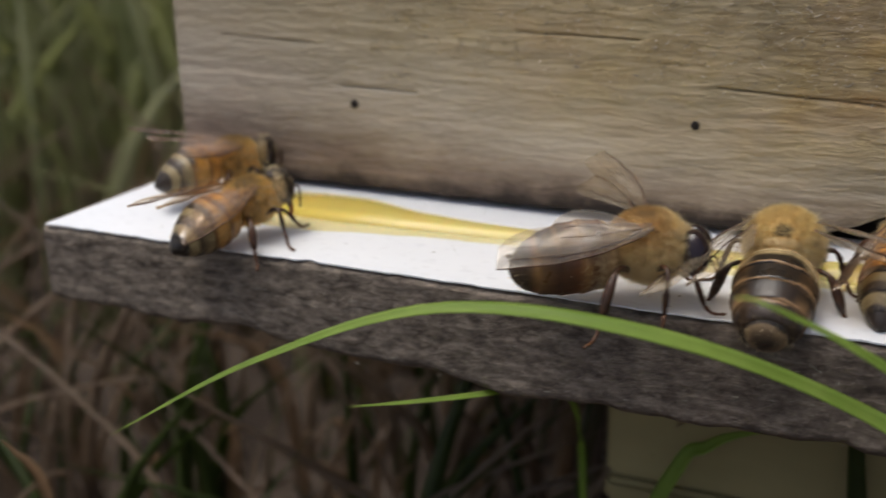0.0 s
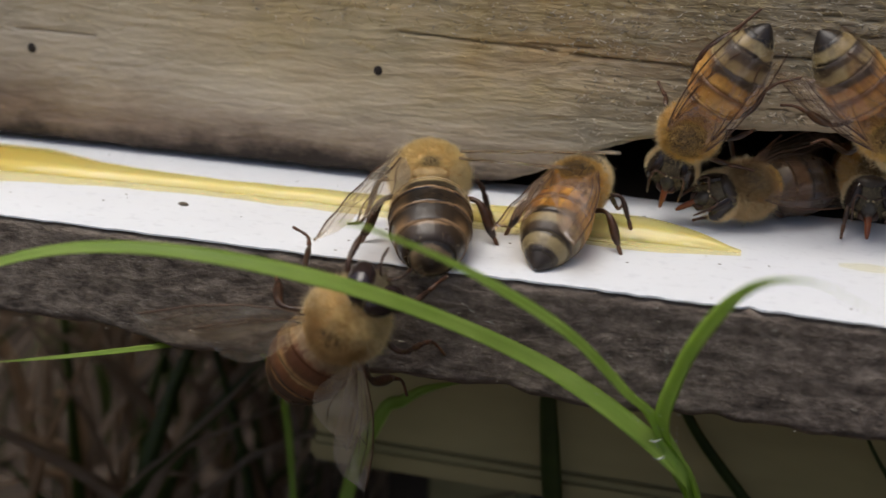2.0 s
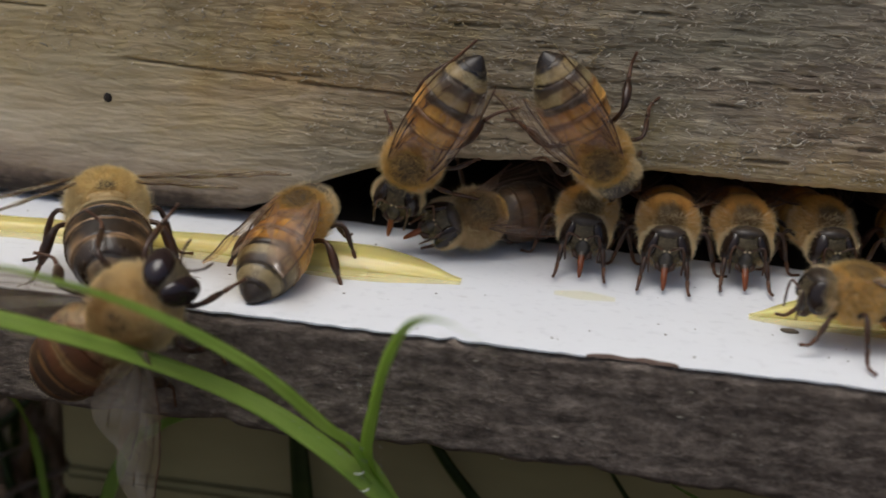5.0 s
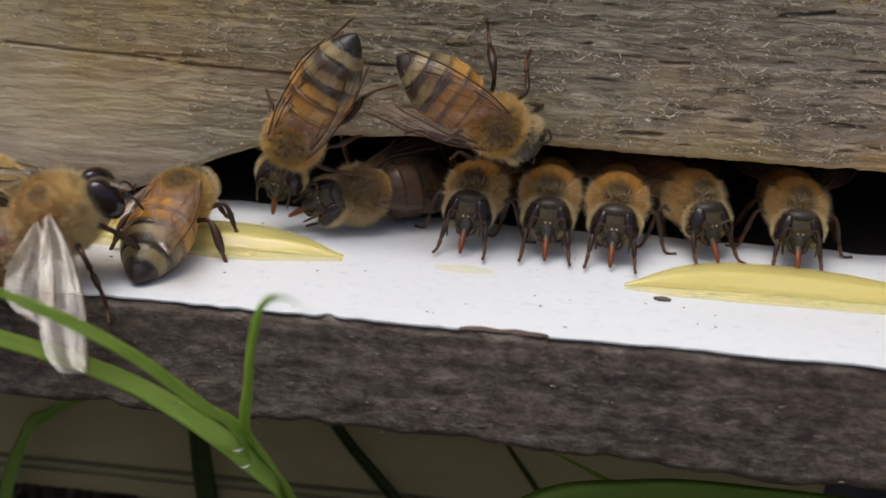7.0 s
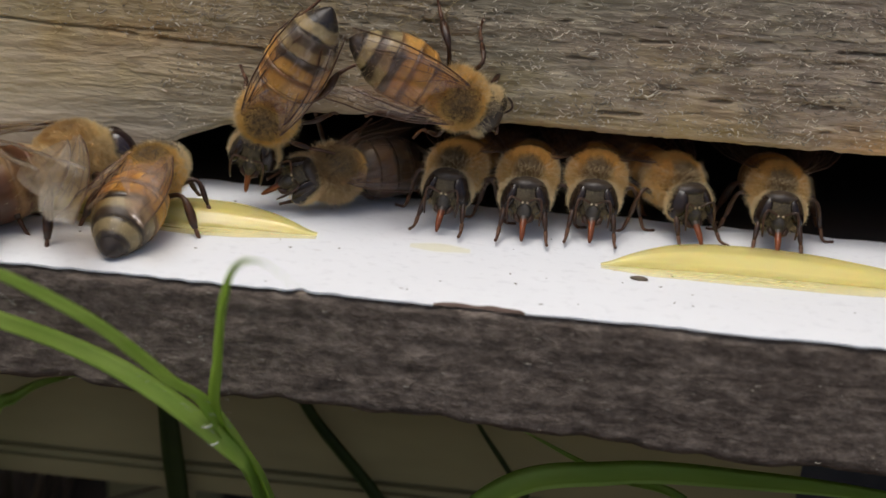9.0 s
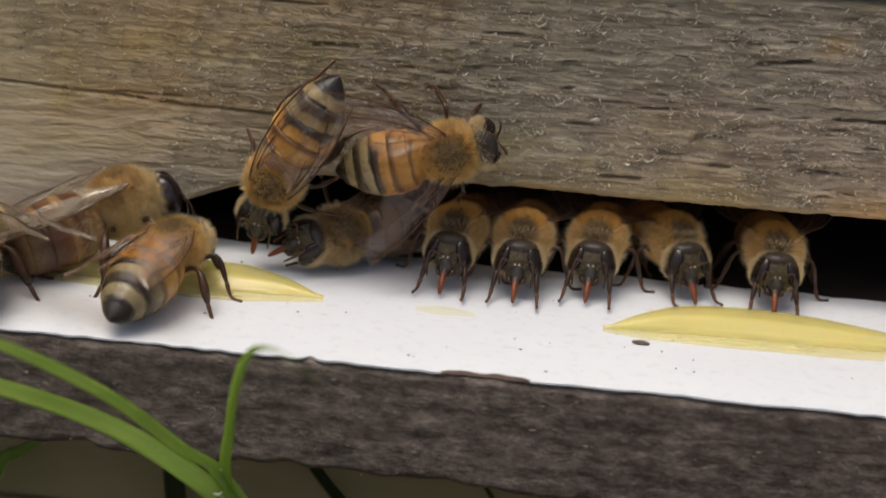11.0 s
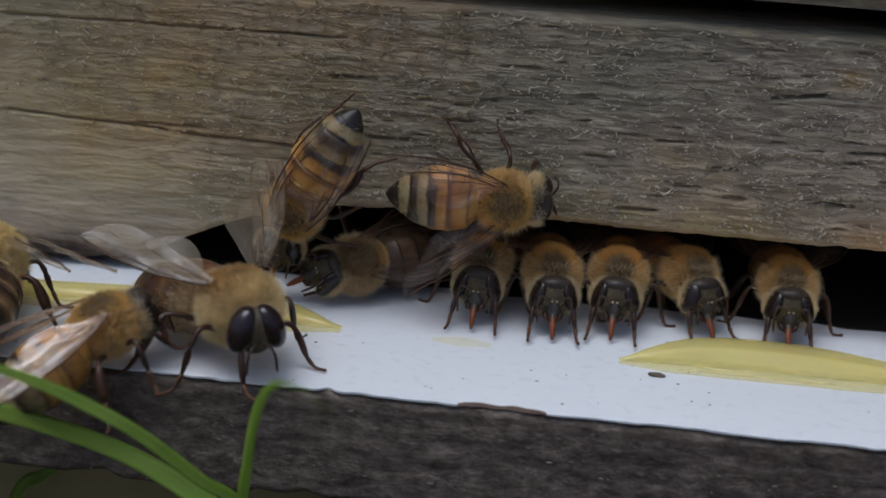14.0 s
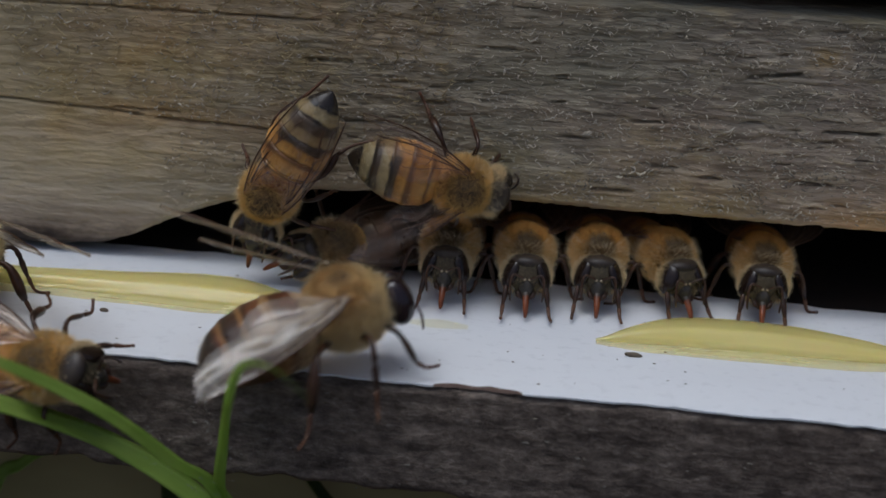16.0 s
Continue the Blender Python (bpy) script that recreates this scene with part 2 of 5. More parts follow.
def coat_mat(name, low, high, spot, reach):
    """Short underfur with a bald dark patch of the back round a spot (mm)."""
    n = Nodes(name, 0.85, spec=0.25)
    g = n.noise(2500, (1, 1, 1), 4, 0.6)
    body = n.ramp(g, [(0.3, low), (0.7, high)])
    far = n.node("ShaderNodeVectorMath", Vector=n.coords())
    far.operation = "DISTANCE"
    far.inputs[1].default_value = tuple(c * MM for c in spot)
    edge = n.maths("ADD", n.maths("MULTIPLY", far.outputs["Value"], 1000.0 / reach), n.maths("MULTIPLY", n.maths("SUBTRACT", n.noise(900, (1, 1, 1), 4, 0.6), 0.5), 0.9))
    body = n.mix(n.ramp(edge, [(0.45, 1.0), (1.25, 0.0)]), body, n.ramp(g, [(0.3, (0.05, 0.036, 0.022)), (0.7, (0.15, 0.108, 0.06))]))
    n.put("Base Color", body)
    n.bump(g, 0.6, 0.0001)
    return n.mat


def banded(name, stops, rough=0.32, flank=None):
    """Colour bands along the abdomen, by the distance from its root in 7 mm; flank: bands of its sides."""
    n = Nodes(name, rough, spec=0.5)
    place = n.node("ShaderNodeVectorMath", Vector=n.coords())
    place.inputs[1].default_value = (0.0, 0.0, 0.0)
    offset = n.node("ShaderNodeCombineXYZ", X=n.maths("MULTIPLY", n.chance(), 0.4), Y=0.0, Z=0.0)
    n.tree.links.new(offset.outputs[0], place.inputs[1])
    wob = n.node("ShaderNodeTexNoise", Vector=place.outputs[0], Scale=420.0, Detail=4.0, Roughness=0.6).outputs["Fac"]
    fine = n.noise(1600, (0.5, 1, 1), 3, 0.6)
    side = n.maths("MULTIPLY", n.maths("ABSOLUTE", n.axis("Y")), 1000.0 / 2.2)
    arc = n.maths("MULTIPLY", n.maths("POWER", side, 2.0), 0.035)
    u = n.maths("ADD", n.maths("ADD", n.maths("MULTIPLY", n.axis("X"), -1 / 0.007), n.maths("MULTIPLY", n.maths("SUBTRACT", wob, 0.5), 0.11)), arc)
    body = n.ramp(u, stops)
    if flank:
        edge = n.maths("ADD", side, n.maths("MULTIPLY", n.maths("SUBTRACT", wob, 0.5), 0.7))
        body = n.mix(n.ramp(edge, [(0.62, 0.0), (0.92, 1.0)]), body, n.ramp(u, flank))
    body = n.mix(n.ramp(fine, [(0.35, 0.35), (0.55, 0.0)]), body, (0.05, 0.026, 0.01))
    body = n.mix(n.maths("MULTIPLY", n.chance(), 0.22), body, (0.07, 0.035, 0.012))
    n.put("Base Color", body)
    n.put("Roughness", n.ramp(wob, [(0.35, rough * 0.75), (0.65, min(1.0, rough * 1.5))]))
    n.bump(n.maths("ADD", n.noise(3500, (0.4, 1, 1), 2, 0.5), fine), 0.4, 0.00006)
    return n.mat


def membrane_mat(name, least, most, gloss=0.06, tint=(0.96, 0.89, 0.8), skin_tones=((0.42, 0.26, 0.19), (0.56, 0.39, 0.32), (0.68, 0.58, 0.55))):
    n = Nodes(name, 0.25, spec=0.5)
    g = n.noise(380, (0.6, 1, 1), 4, 0.6, 0.4)
    n.put("Base Color", n.ramp(g, list(zip((0.3, 0.5, 0.7), skin_tones))))
    out = n.tree.nodes["Material Output"]
    clear = n.node("ShaderNodeBsdfTransparent", Color=(*tint, 1.0))
    blend = n.tree.nodes.new("ShaderNodeMixShader")
    n.tree.links.new(n.ramp(g, [(0.34, least), (0.68, most)]), blend.inputs[0])
    n.tree.links.new(clear.outputs[0], blend.inputs[1])
    n.tree.links.new(n.bsdf.outputs[0], blend.inputs[2])
    wrinkle = n.node("ShaderNodeBump", Height=n.noise(650, (0.35, 1, 1), 3, 0.55), Strength=0.45, Distance=0.0003).outputs["Normal"]
    shine = n.node("ShaderNodeBsdfGlossy", Roughness=0.16, Normal=wrinkle)
    skin = n.tree.nodes.new("ShaderNodeMixShader")
    n.tree.links.new(n.maths("MINIMUM", n.node("ShaderNodeFresnel", IOR=1.55, Normal=wrinkle).outputs[0], gloss), skin.inputs[0])
    n.tree.links.new(blend.outputs[0], skin.inputs[1])
    n.tree.links.new(shine.outputs[0], skin.inputs[2])
    n.tree.links.new(skin.outputs[0], out.inputs["Surface"])
    return n.mat


def grass_mat(name, low, high, tip, dull=0.0):
    n = Nodes(name, 0.45, spec=0.4)
    g = n.noise(900, (0.15, 1, 1), 3, 0.5)
    body = n.ramp(g, [(0.3, low), (0.7, high)])
    body = n.mix(n.maths("MULTIPLY", n.island(), 0.45), body, tip)
    n.put("Base Color", body)
    shine = n.node("ShaderNodeBsdfTranslucent", Color=(*(min(1.0, 1.25 * c) for c in high), 1.0))
    blend = n.tree.nodes.new("ShaderNodeMixShader")
    blend.inputs[0].default_value = 0.6
    n.tree.links.new(n.bsdf.outputs[0], blend.inputs[1])
    n.tree.links.new(shine.outputs[0], blend.inputs[2])
    n.tree.links.new(blend.outputs[0], n.tree.nodes["Material Output"].inputs["Surface"])
    return n.mat


WALL, EDGE, PAINT, HONEY = wall_wood(), edge_wood(), white_paint(), honey_mat("pale_honey", 0.58, ((0.97, 0.87, 0.36), (0.96, 0.76, 0.18)))
THIN_HONEY = honey_mat("thin_honey_film", 0.08, ((0.99, 0.98, 0.9), (0.99, 0.98, 0.9)))
BARE = simple("bare_reddish_wood", (0.09, 0.055, 0.04), (0.2, 0.14, 0.11), 700, 0.85, (0.3, 1, 1))
# near-black wood colour stands in for the shade inside the hive
INSIDE_SHADE = simple("hive_wood_shade", (0.008, 0.006, 0.005), (0.025, 0.018, 0.013), 200, 0.9, (0.2, 1, 1))
STAND = simple("pale_mossy_stand_wood", (0.15, 0.125, 0.055), (0.4, 0.335, 0.16), 45, 0.85, (0.3, 1, 1))
SOIL = simple("brown_litter_soil", (0.03, 0.022, 0.016), (0.12, 0.09, 0.066), 90, 0.95, bumps=0.8)
def fibre_mat(name, dull, bright):
    n = Nodes(name, 0.75, spec=0.3)
    n.put("Base Color", n.mix(n.ramp(n.island(), [(0.25, 0.0), (0.95, 1.0)]), dull, bright))
    return n.mat


FIBRE = fibre_mat("raised_wood_fibre", (0.24, 0.205, 0.155), (0.74, 0.66, 0.52))
GOLD_FIBRE = fibre_mat("golden_wood_fibre", (0.3, 0.22, 0.1), (0.62, 0.5, 0.27))
KNOT = simple("dark_knot_dot", (0.018, 0.014, 0.012), (0.04, 0.03, 0.026), 900, 0.9)
CRUMB = simple("brown_crumb", (0.09, 0.07, 0.045), (0.2, 0.16, 0.11), 1500, 0.9)
W_COAT = coat_mat("thorax_underfur", (0.1, 0.06, 0.024), (0.2, 0.12, 0.045), (0.0, 0.0, 1.7), 1.15)
G_COAT = coat_mat("drinker_underfur", (0.1, 0.058, 0.022), (0.2, 0.115, 0.042), (1.05, 0.0, 1.25), 0.85)
D_COAT = coat_mat("drone_underfur", (0.5, 0.34, 0.13), (0.68, 0.48, 0.2), (-1.35, 0.0, 2.0), 0.85)
D1_COAT = coat_mat("tawny_drone_underfur", (0.55, 0.36, 0.14), (0.72, 0.5, 0.22), (-0.2, 0.0, 2.3), 1.1)
W_FACE = simple("worker_face", (0.045, 0.034, 0.02), (0.12, 0.092, 0.05), 1200, 0.6)
LEG = simple("leg_cuticle", (0.02, 0.011, 0.007), (0.085, 0.038, 0.018), 1200, 0.32)
TARSUS = simple("tarsus_cuticle", (0.045, 0.02, 0.01), (0.14, 0.06, 0.026), 1200, 0.4)
TONGUE = simple("tongue_cuticle", (0.12, 0.032, 0.011), (0.25, 0.07, 0.022), 1100, 0.28)
VEIN = simple("wing_vein", (0.05, 0.024, 0.012), (0.13, 0.066, 0.034), 1500, 0.4)
BROW = simple("dark_forehead_cuticle", (0.02, 0.014, 0.01), (0.06, 0.042, 0.028), 1500, 0.4)
MUZZLE = simple("dark_lower_face", (0.03, 0.025, 0.02), (0.075, 0.062, 0.048), 1500, 0.35)
EYE = Nodes("compound_eye", 0.2, spec=0.4).put("Base Color", (0.018, 0.01, 0.007)).mat
D_EYE = Nodes("drone_compound_eye", 0.14, spec=0.5).put("Base Color", (0.02, 0.011, 0.012)).mat
W_PILE = hair_mat("worker_pile", (1.0, 0.72, 0.26), (0.36, 0.22, 0.08), 0.4, 0.6, 0.4)
G_PILE = hair_mat("worker_pile_gold", (0.9, 0.62, 0.23), (0.84, 0.47, 0.11), 0.05, 0.45, 0.45, None, (1.75, 0.0, 1.0, 1.25))
D_PILE = hair_mat("drone_pile", (1.0, 0.88, 0.54), (0.98, 0.8, 0.38), 0.4, 0.62, 0.3)
D1_PILE = hair_mat("tawny_drone_pile", (1.0, 0.84, 0.46), (0.5, 0.27, 0.07), 0.15, 0.62, 0.35, (0.1, 0.5))
# duller copy of the worker fur, with the entrance shade in its colour
E_PILE = hair_mat("shaded_worker_pile", (0.74, 0.54, 0.28), (0.34, 0.23, 0.1), 0.2, 0.5)
F_PILE = hair_mat("face_pile", (0.34, 0.28, 0.16), (0.28, 0.22, 0.12), 0.5, 0.9)
CREAM = hair_mat("cream_fringe_hair", (0.95, 0.8, 0.5), (0.95, 0.76, 0.44), 0.5, 0.9, 0.15)
OR, OR2, BR, DK = (0.64, 0.34, 0.08), (0.5, 0.235, 0.048), (0.18, 0.08, 0.027), (0.06, 0.038, 0.02)
PL, PL2, BK = (0.37, 0.29, 0.14), (0.28, 0.215, 0.105), (0.014, 0.011, 0.009)
CR, RB = (0.4, 0.3, 0.14), (0.2, 0.085, 0.025)
W_BANDS = banded("worker_abdomen", [(0.0, BR), (0.05, OR), (0.13, OR), (0.165, RB), (0.19, OR), (0.3, OR2), (0.34, BR), (0.37, RB), (0.4, OR), (0.47, OR2), (0.5, DK), (0.565, BK), (0.585, CR), (0.655, PL2), (0.68, DK), (0.745, BK), (0.765, PL), (0.83, PL2), (0.85, BK), (1.0, BK)], 0.34,
                 [(0.0, OR), (0.3, OR2), (0.34, RB), (0.38, OR), (0.52, OR), (0.57, RB), (0.6, PL), (0.7, PL2), (0.74, DK), (0.77, PL), (0.88, PL2), (0.93, BK), (1.0, BK)])
E_BANDS = banded("dark_worker_abdomen", [(0.0, BK), (0.12, DK), (0.3, (0.1, 0.05, 0.02)), (0.36, BK), (0.5, DK), (0.55, BK), (1.0, BK)])
TN = (0.34, 0.2, 0.09)
D_BANDS = banded("drone_abdomen", [(0.0, (0.5, 0.36, 0.16)), (0.2, (0.48, 0.35, 0.16)), (0.25, BK), (0.34, BK), (0.35, TN), (0.365, TN), (0.375, BK), (0.54, BK), (0.55, TN), (0.565, TN), (0.575, BK), (0.74, (0.03, 0.018, 0.01)), (0.75, TN), (0.765, TN), (0.78, (0.05, 0.03, 0.014)), (0.93, BK), (0.95, (0.25, 0.17, 0.09)), (1.0, (0.02, 0.014, 0.01))], 0.3,
                 [(0.0, (0.55, 0.4, 0.18)), (0.3, (0.45, 0.32, 0.15)), (0.38, (0.14, 0.08, 0.035)), (0.5, (0.05, 0.03, 0.014)), (0.56, TN), (0.62, BK), (0.75, TN), (0.82, BK), (1.0, BK)])
AM, RD = (0.3, 0.15, 0.05), (0.14, 0.05, 0.018)
D1_BANDS = banded("tawny_drone_abdomen", [(0.0, (0.5, 0.34, 0.15)), (0.06, (0.4, 0.24, 0.1)), (0.1, RD), (0.2, (0.15, 0.05, 0.018)), (0.31, (0.09, 0.034, 0.014)), (0.35, (0.36, 0.2, 0.075)), (0.4, (0.42, 0.26, 0.11)), (0.43, (0.2, 0.075, 0.025)), (0.52, RD), (0.56, (0.05, 0.024, 0.012)), (0.58, AM), (0.6, AM), (0.62, (0.06, 0.026, 0.012)), (0.74, (0.035, 0.02, 0.011)), (0.78, AM), (0.81, RD), (0.85, (0.04, 0.024, 0.013)), (1.0, (0.03, 0.02, 0.012))], 0.34,
                  [(0.0, (0.6, 0.42, 0.18)), (0.14, (0.5, 0.32, 0.13)), (0.3, (0.16, 0.06, 0.02)), (0.38, (0.4, 0.22, 0.08)), (0.46, (0.17, 0.065, 0.022)), (0.52, (0.12, 0.05, 0.02)), (0.62, (0.09, 0.04, 0.018)), (0.8, (0.25, 0.14, 0.05)), (0.9, BK), (1.0, BK)])
MEMBRANE = membrane_mat("cream_wing_membrane", 0.14, 0.38, 0.05, (0.86, 0.8, 0.72), ((0.42, 0.33, 0.21), (0.52, 0.44, 0.32), (0.64, 0.58, 0.49)))
PINK_WING = membrane_mat("glossy_pink_wing_membrane", 0.1, 0.36, 0.1)
MILKY_WING = membrane_mat("milky_pink_wing_membrane", 0.09, 0.36, 0.08, (0.97, 0.88, 0.74), ((0.6, 0.36, 0.19), (0.68, 0.48, 0.34), (0.76, 0.66, 0.58)))
CLEAR_WING = membrane_mat("clear_wing_membrane", 0.01, 0.06, 0.1)
HAZE_WING = membrane_mat("beating_wing_membrane", 0.04, 0.14, 0.025)
PALE_LIP = simple("pale_scutellum", (0.42, 0.3, 0.13), (0.6, 0.45, 0.22), 1500, 0.6)
AMBER = simple("amber_tegula", (0.16, 0.075, 0.02), (0.34, 0.18, 0.055), 1500, 0.4)
# pale socket colour imitates the glint on the antenna roots
SOCKET = simple("antenna_socket_glint", (0.42, 0.34, 0.22), (0.6, 0.5, 0.34), 1500, 0.25)
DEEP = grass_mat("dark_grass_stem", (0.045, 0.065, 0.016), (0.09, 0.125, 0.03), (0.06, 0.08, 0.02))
GREEN = grass_mat("fresh_grass", (0.25, 0.38, 0.07), (0.43, 0.57, 0.14), (0.3, 0.4, 0.09))
WOODS = grass_mat("background_grass", (0.24, 0.27, 0.13), (0.46, 0.48, 0.28), (0.3, 0.25, 0.17))
STRAW = grass_mat("dead_grass", (0.16, 0.122, 0.085), (0.41, 0.325, 0.24), (0.05, 0.035, 0.025))


# ---- mesh helpers (millimetres) ----
def link_mesh(name, me, material, parent=None, label=""):
    ob = new(name, me)
    if not me.materials:
        me.materials.append(material)
    if parent is not None:
        ob.parent = parent
    if label:
        tagged(ob, label)
    return ob


def part(name, bm, material, parent=None, label="", smooth=True):
    """Links a bmesh, in millimetres, as one mesh object."""
    bmesh.ops.scale(bm, vec=(MM, MM, MM), verts=bm.verts)
    me = bpy.data.meshes.new(name)
    bm.to_mesh(me)
    bm.free()
    if smooth:
        me.shade_smooth()
    return link_mesh(name, me, material, parent, label)


def sheet(name, verts, faces, material, parent=None, label="", smooth=True):
    me = bpy.data.meshes.new(name)
    me.from_pydata([tuple(c * MM for c in v) for v in verts], [], faces)
    if smooth:
        me.shade_smooth()
    return link_mesh(name, me, material, parent, label)


MESHES = {}


def shared(name, key, make, material, parent, label="", smooth=True):
    """A part whose mesh is built once for each key; make() gives verts and faces."""
    if key not in MESHES:
        me = bpy.data.meshes.new(name)
        verts, faces = make()
        me.from_pydata([tuple(c * MM for c in v) for v in verts], [], faces)
        if smooth:
            me.shade_smooth()
        MESHES[key] = me
    return link_mesh(name, MESHES[key], material, parent, label)


def blob(rx, ry, rz, at=(0, 0, 0), seg=20, rings=12, shape=None):
    """An ellipsoid, reshaped by shape(x, y, z) on the unit ball."""
    verts, faces = [], []
    for i in range(rings + 1):
        a = math.pi * i / rings
        for j in range(seg):
            b = 2 * math.pi * j / seg
            x, y, z = math.sin(a) * math.cos(b), math.sin(a) * math.sin(b), math.cos(a)
            if shape:
                x, y, z = shape(x, y, z)
            verts.append((at[0] + rx * x, at[1] + ry * y, at[2] + rz * z))
    for i in range(rings):
        for j in range(seg):
            k = (j + 1) % seg
            faces.append((i * seg + j, (i + 1) * seg + j, (i + 1) * seg + k, i * seg + k))
    return verts, faces


def tube(points, radii, seg=8):
    """A tapered tube through points, closed at both ends."""
    pts = [Vector(p) for p in points]
    verts, faces = [], []
    for i, p in enumerate(pts):
        way = (pts[min(i + 1, len(pts) - 1)] - pts[max(i - 1, 0)]).normalized()
        side = way.cross(Vector((0.13, 0.31, 0.94))).normalized()
        up = side.cross(way)
        for j in range(seg):
            a = 2 * math.pi * j / seg
            verts.append(tuple(p + radii[i] * (math.cos(a) * side + math.sin(a) * up)))
    for i in range(len(pts) - 1):
        for j in range(seg):
            k = (j + 1) % seg
            faces.append((i * seg + j, i * seg + k, (i + 1) * seg + k, (i + 1) * seg + j))
    faces.append(tuple(range(seg))[::-1])
    faces.append(tuple((len(pts) - 1) * seg + j for j in range(seg)))
    return verts, faces


def curve(points, steps=6):
    """A smooth line through points (Catmull-Rom)."""
    p = [Vector(q) for q in points]
    p = [2 * p[0] - p[1], *p, 2 * p[-1] - p[-2]]
    out = []
    for i in range(1, len(p) - 2):
        for s in range(steps):
            t = s / steps
            out.append(0.5 * (2 * p[i] + (p[i + 1] - p[i - 1]) * t + (2 * p[i - 1] - 5 * p[i] + 4 * p[i + 1] - p[i + 2]) * t**2 + (3 * p[i] - p[i - 1] - 3 * p[i + 1] + p[i + 2]) * t**3))
    out.append(p[-2])
    return out


def fur(rng, place, count, length, width):
    """Many single hairs; place(rng) gives a root and its way out."""
    verts, faces = [], []
    for _ in range(count):
        root, way = place(rng)
        root, way = Vector(root), Vector(way).normalized()
        side = way.cross(Vector((rng.uniform(-1, 1), rng.uniform(-1, 1), rng.uniform(-1, 1)))).normalized() * width
        tip = root + way * length * rng.uniform(0.6, 1.25)
        n = len(verts)
        verts += [tuple(root - side), tuple(root + side), tuple(tip)]
        faces.append((n, n + 1, n + 2))
    return verts, faces


GRID = np.random.default_rng(5).random((256, 256))


def wave(x, z, seed=0):
    """Smooth lattice noise, 0 to 1, for arrays."""
    x, z = np.asarray(x, float) + 37.3 * seed + 500, np.asarray(z, float) + 11.7 * seed + 500
    i, j = np.floor(x).astype(int), np.floor(z).astype(int)
    u, v = x - i, z - j
    u, v = u * u * (3 - 2 * u), v * v * (3 - 2 * v)
    g = lambda a, b: GRID[a % 256, b % 256]
    return (g(i, j) * (1 - u) + g(i + 1, j) * u) * (1 - v) + (g(i, j + 1) * (1 - u) + g(i + 1, j + 1) * u) * v


def grid_faces(nu, nv, flip=False):
    out = []
    for i in range(nu - 1):
        for j in range(nv - 1):
            f = (i * nv + j, (i + 1) * nv + j, (i + 1) * nv + j + 1, i * nv + j + 1)
            out.append(f[::-1] if flip else f)
    return out


# ---- the hive front: a weathered strip with the entrance notch ----
def under(x):
    """Height of the lower edge of the strip above the landing board."""
    z = np.interp(x, [-60, 6, 9.5, 11.6, 14.7, 16.7, 19, 21.3, 24.7, 31, 60, 76, 90, 140], [0.4, 0.45, 0.8, 1.6, 3.15, 4.0, 4.87, 5.55, 6.15, 6.5, 6.6, 6.6, 0.5, 0.5])
    return z + 0.16 * (wave(x / 1.3, 0 * x, 3) - 0.5) + 0.1 * (wave(x / 0.35, 0 * x, 4) - 0.5)


CRACKS = [(1, 12.9, 11.05, 10.55, 0.13), (10.5, 15.4, 10.9, 10.95, 0.12), (13.5, 22.5, 10.45, 10.2, 0.14), (26.0, 30, 11.3, 11.35, 0.14), (1.2, 24.9, 17.6, 17.9, 0.13), (23.6, 27.1, 15.25, 15.35, 0.2), (31.1, 33.5, 13.0, 13.1, 0.16),
          (43.4, 46.5, 8.05, 8.1, 0.2), (49.3, 51.4, 11.25, 11.3, 0.24), (50.5, 52.1, 9.4, 9.45, 0.2), (40.9, 43.0, 11.4, 11.45, 0.15), (52.5, 56.4, 16.4, 16.9, 0.22), (47.0, 49.2, 9.9, 9.95, 0.14), (45.5, 48.2, 12.9, 12.95, 0.16), (-29, -22, 9.0, 8.9, 0.1),
          (-14, -4, 14.2, 14.1, 0.12), (35, 37.6, 16.9, 17, 0.16), (56.5, 59.5, 9.6, 9.6, 0.2), (58, 62, 13.2, 13.3, 0.2), (28.5, 30, 8.6, 8.65, 0.14), (-40, -31, 12.5, 12.3, 0.1)]
crack_rng = np.random.default_rng(11)
for _ in range(170):
    cx, cz, cl = crack_rng.uniform(24, 74), crack_rng.uniform(7.4, 20), crack_rng.uniform(0.5, 2.0)
    CRACKS.append((cx, cx + cl, cz, cz + 0.03, crack_rng.uniform(0.06, 0.12)))


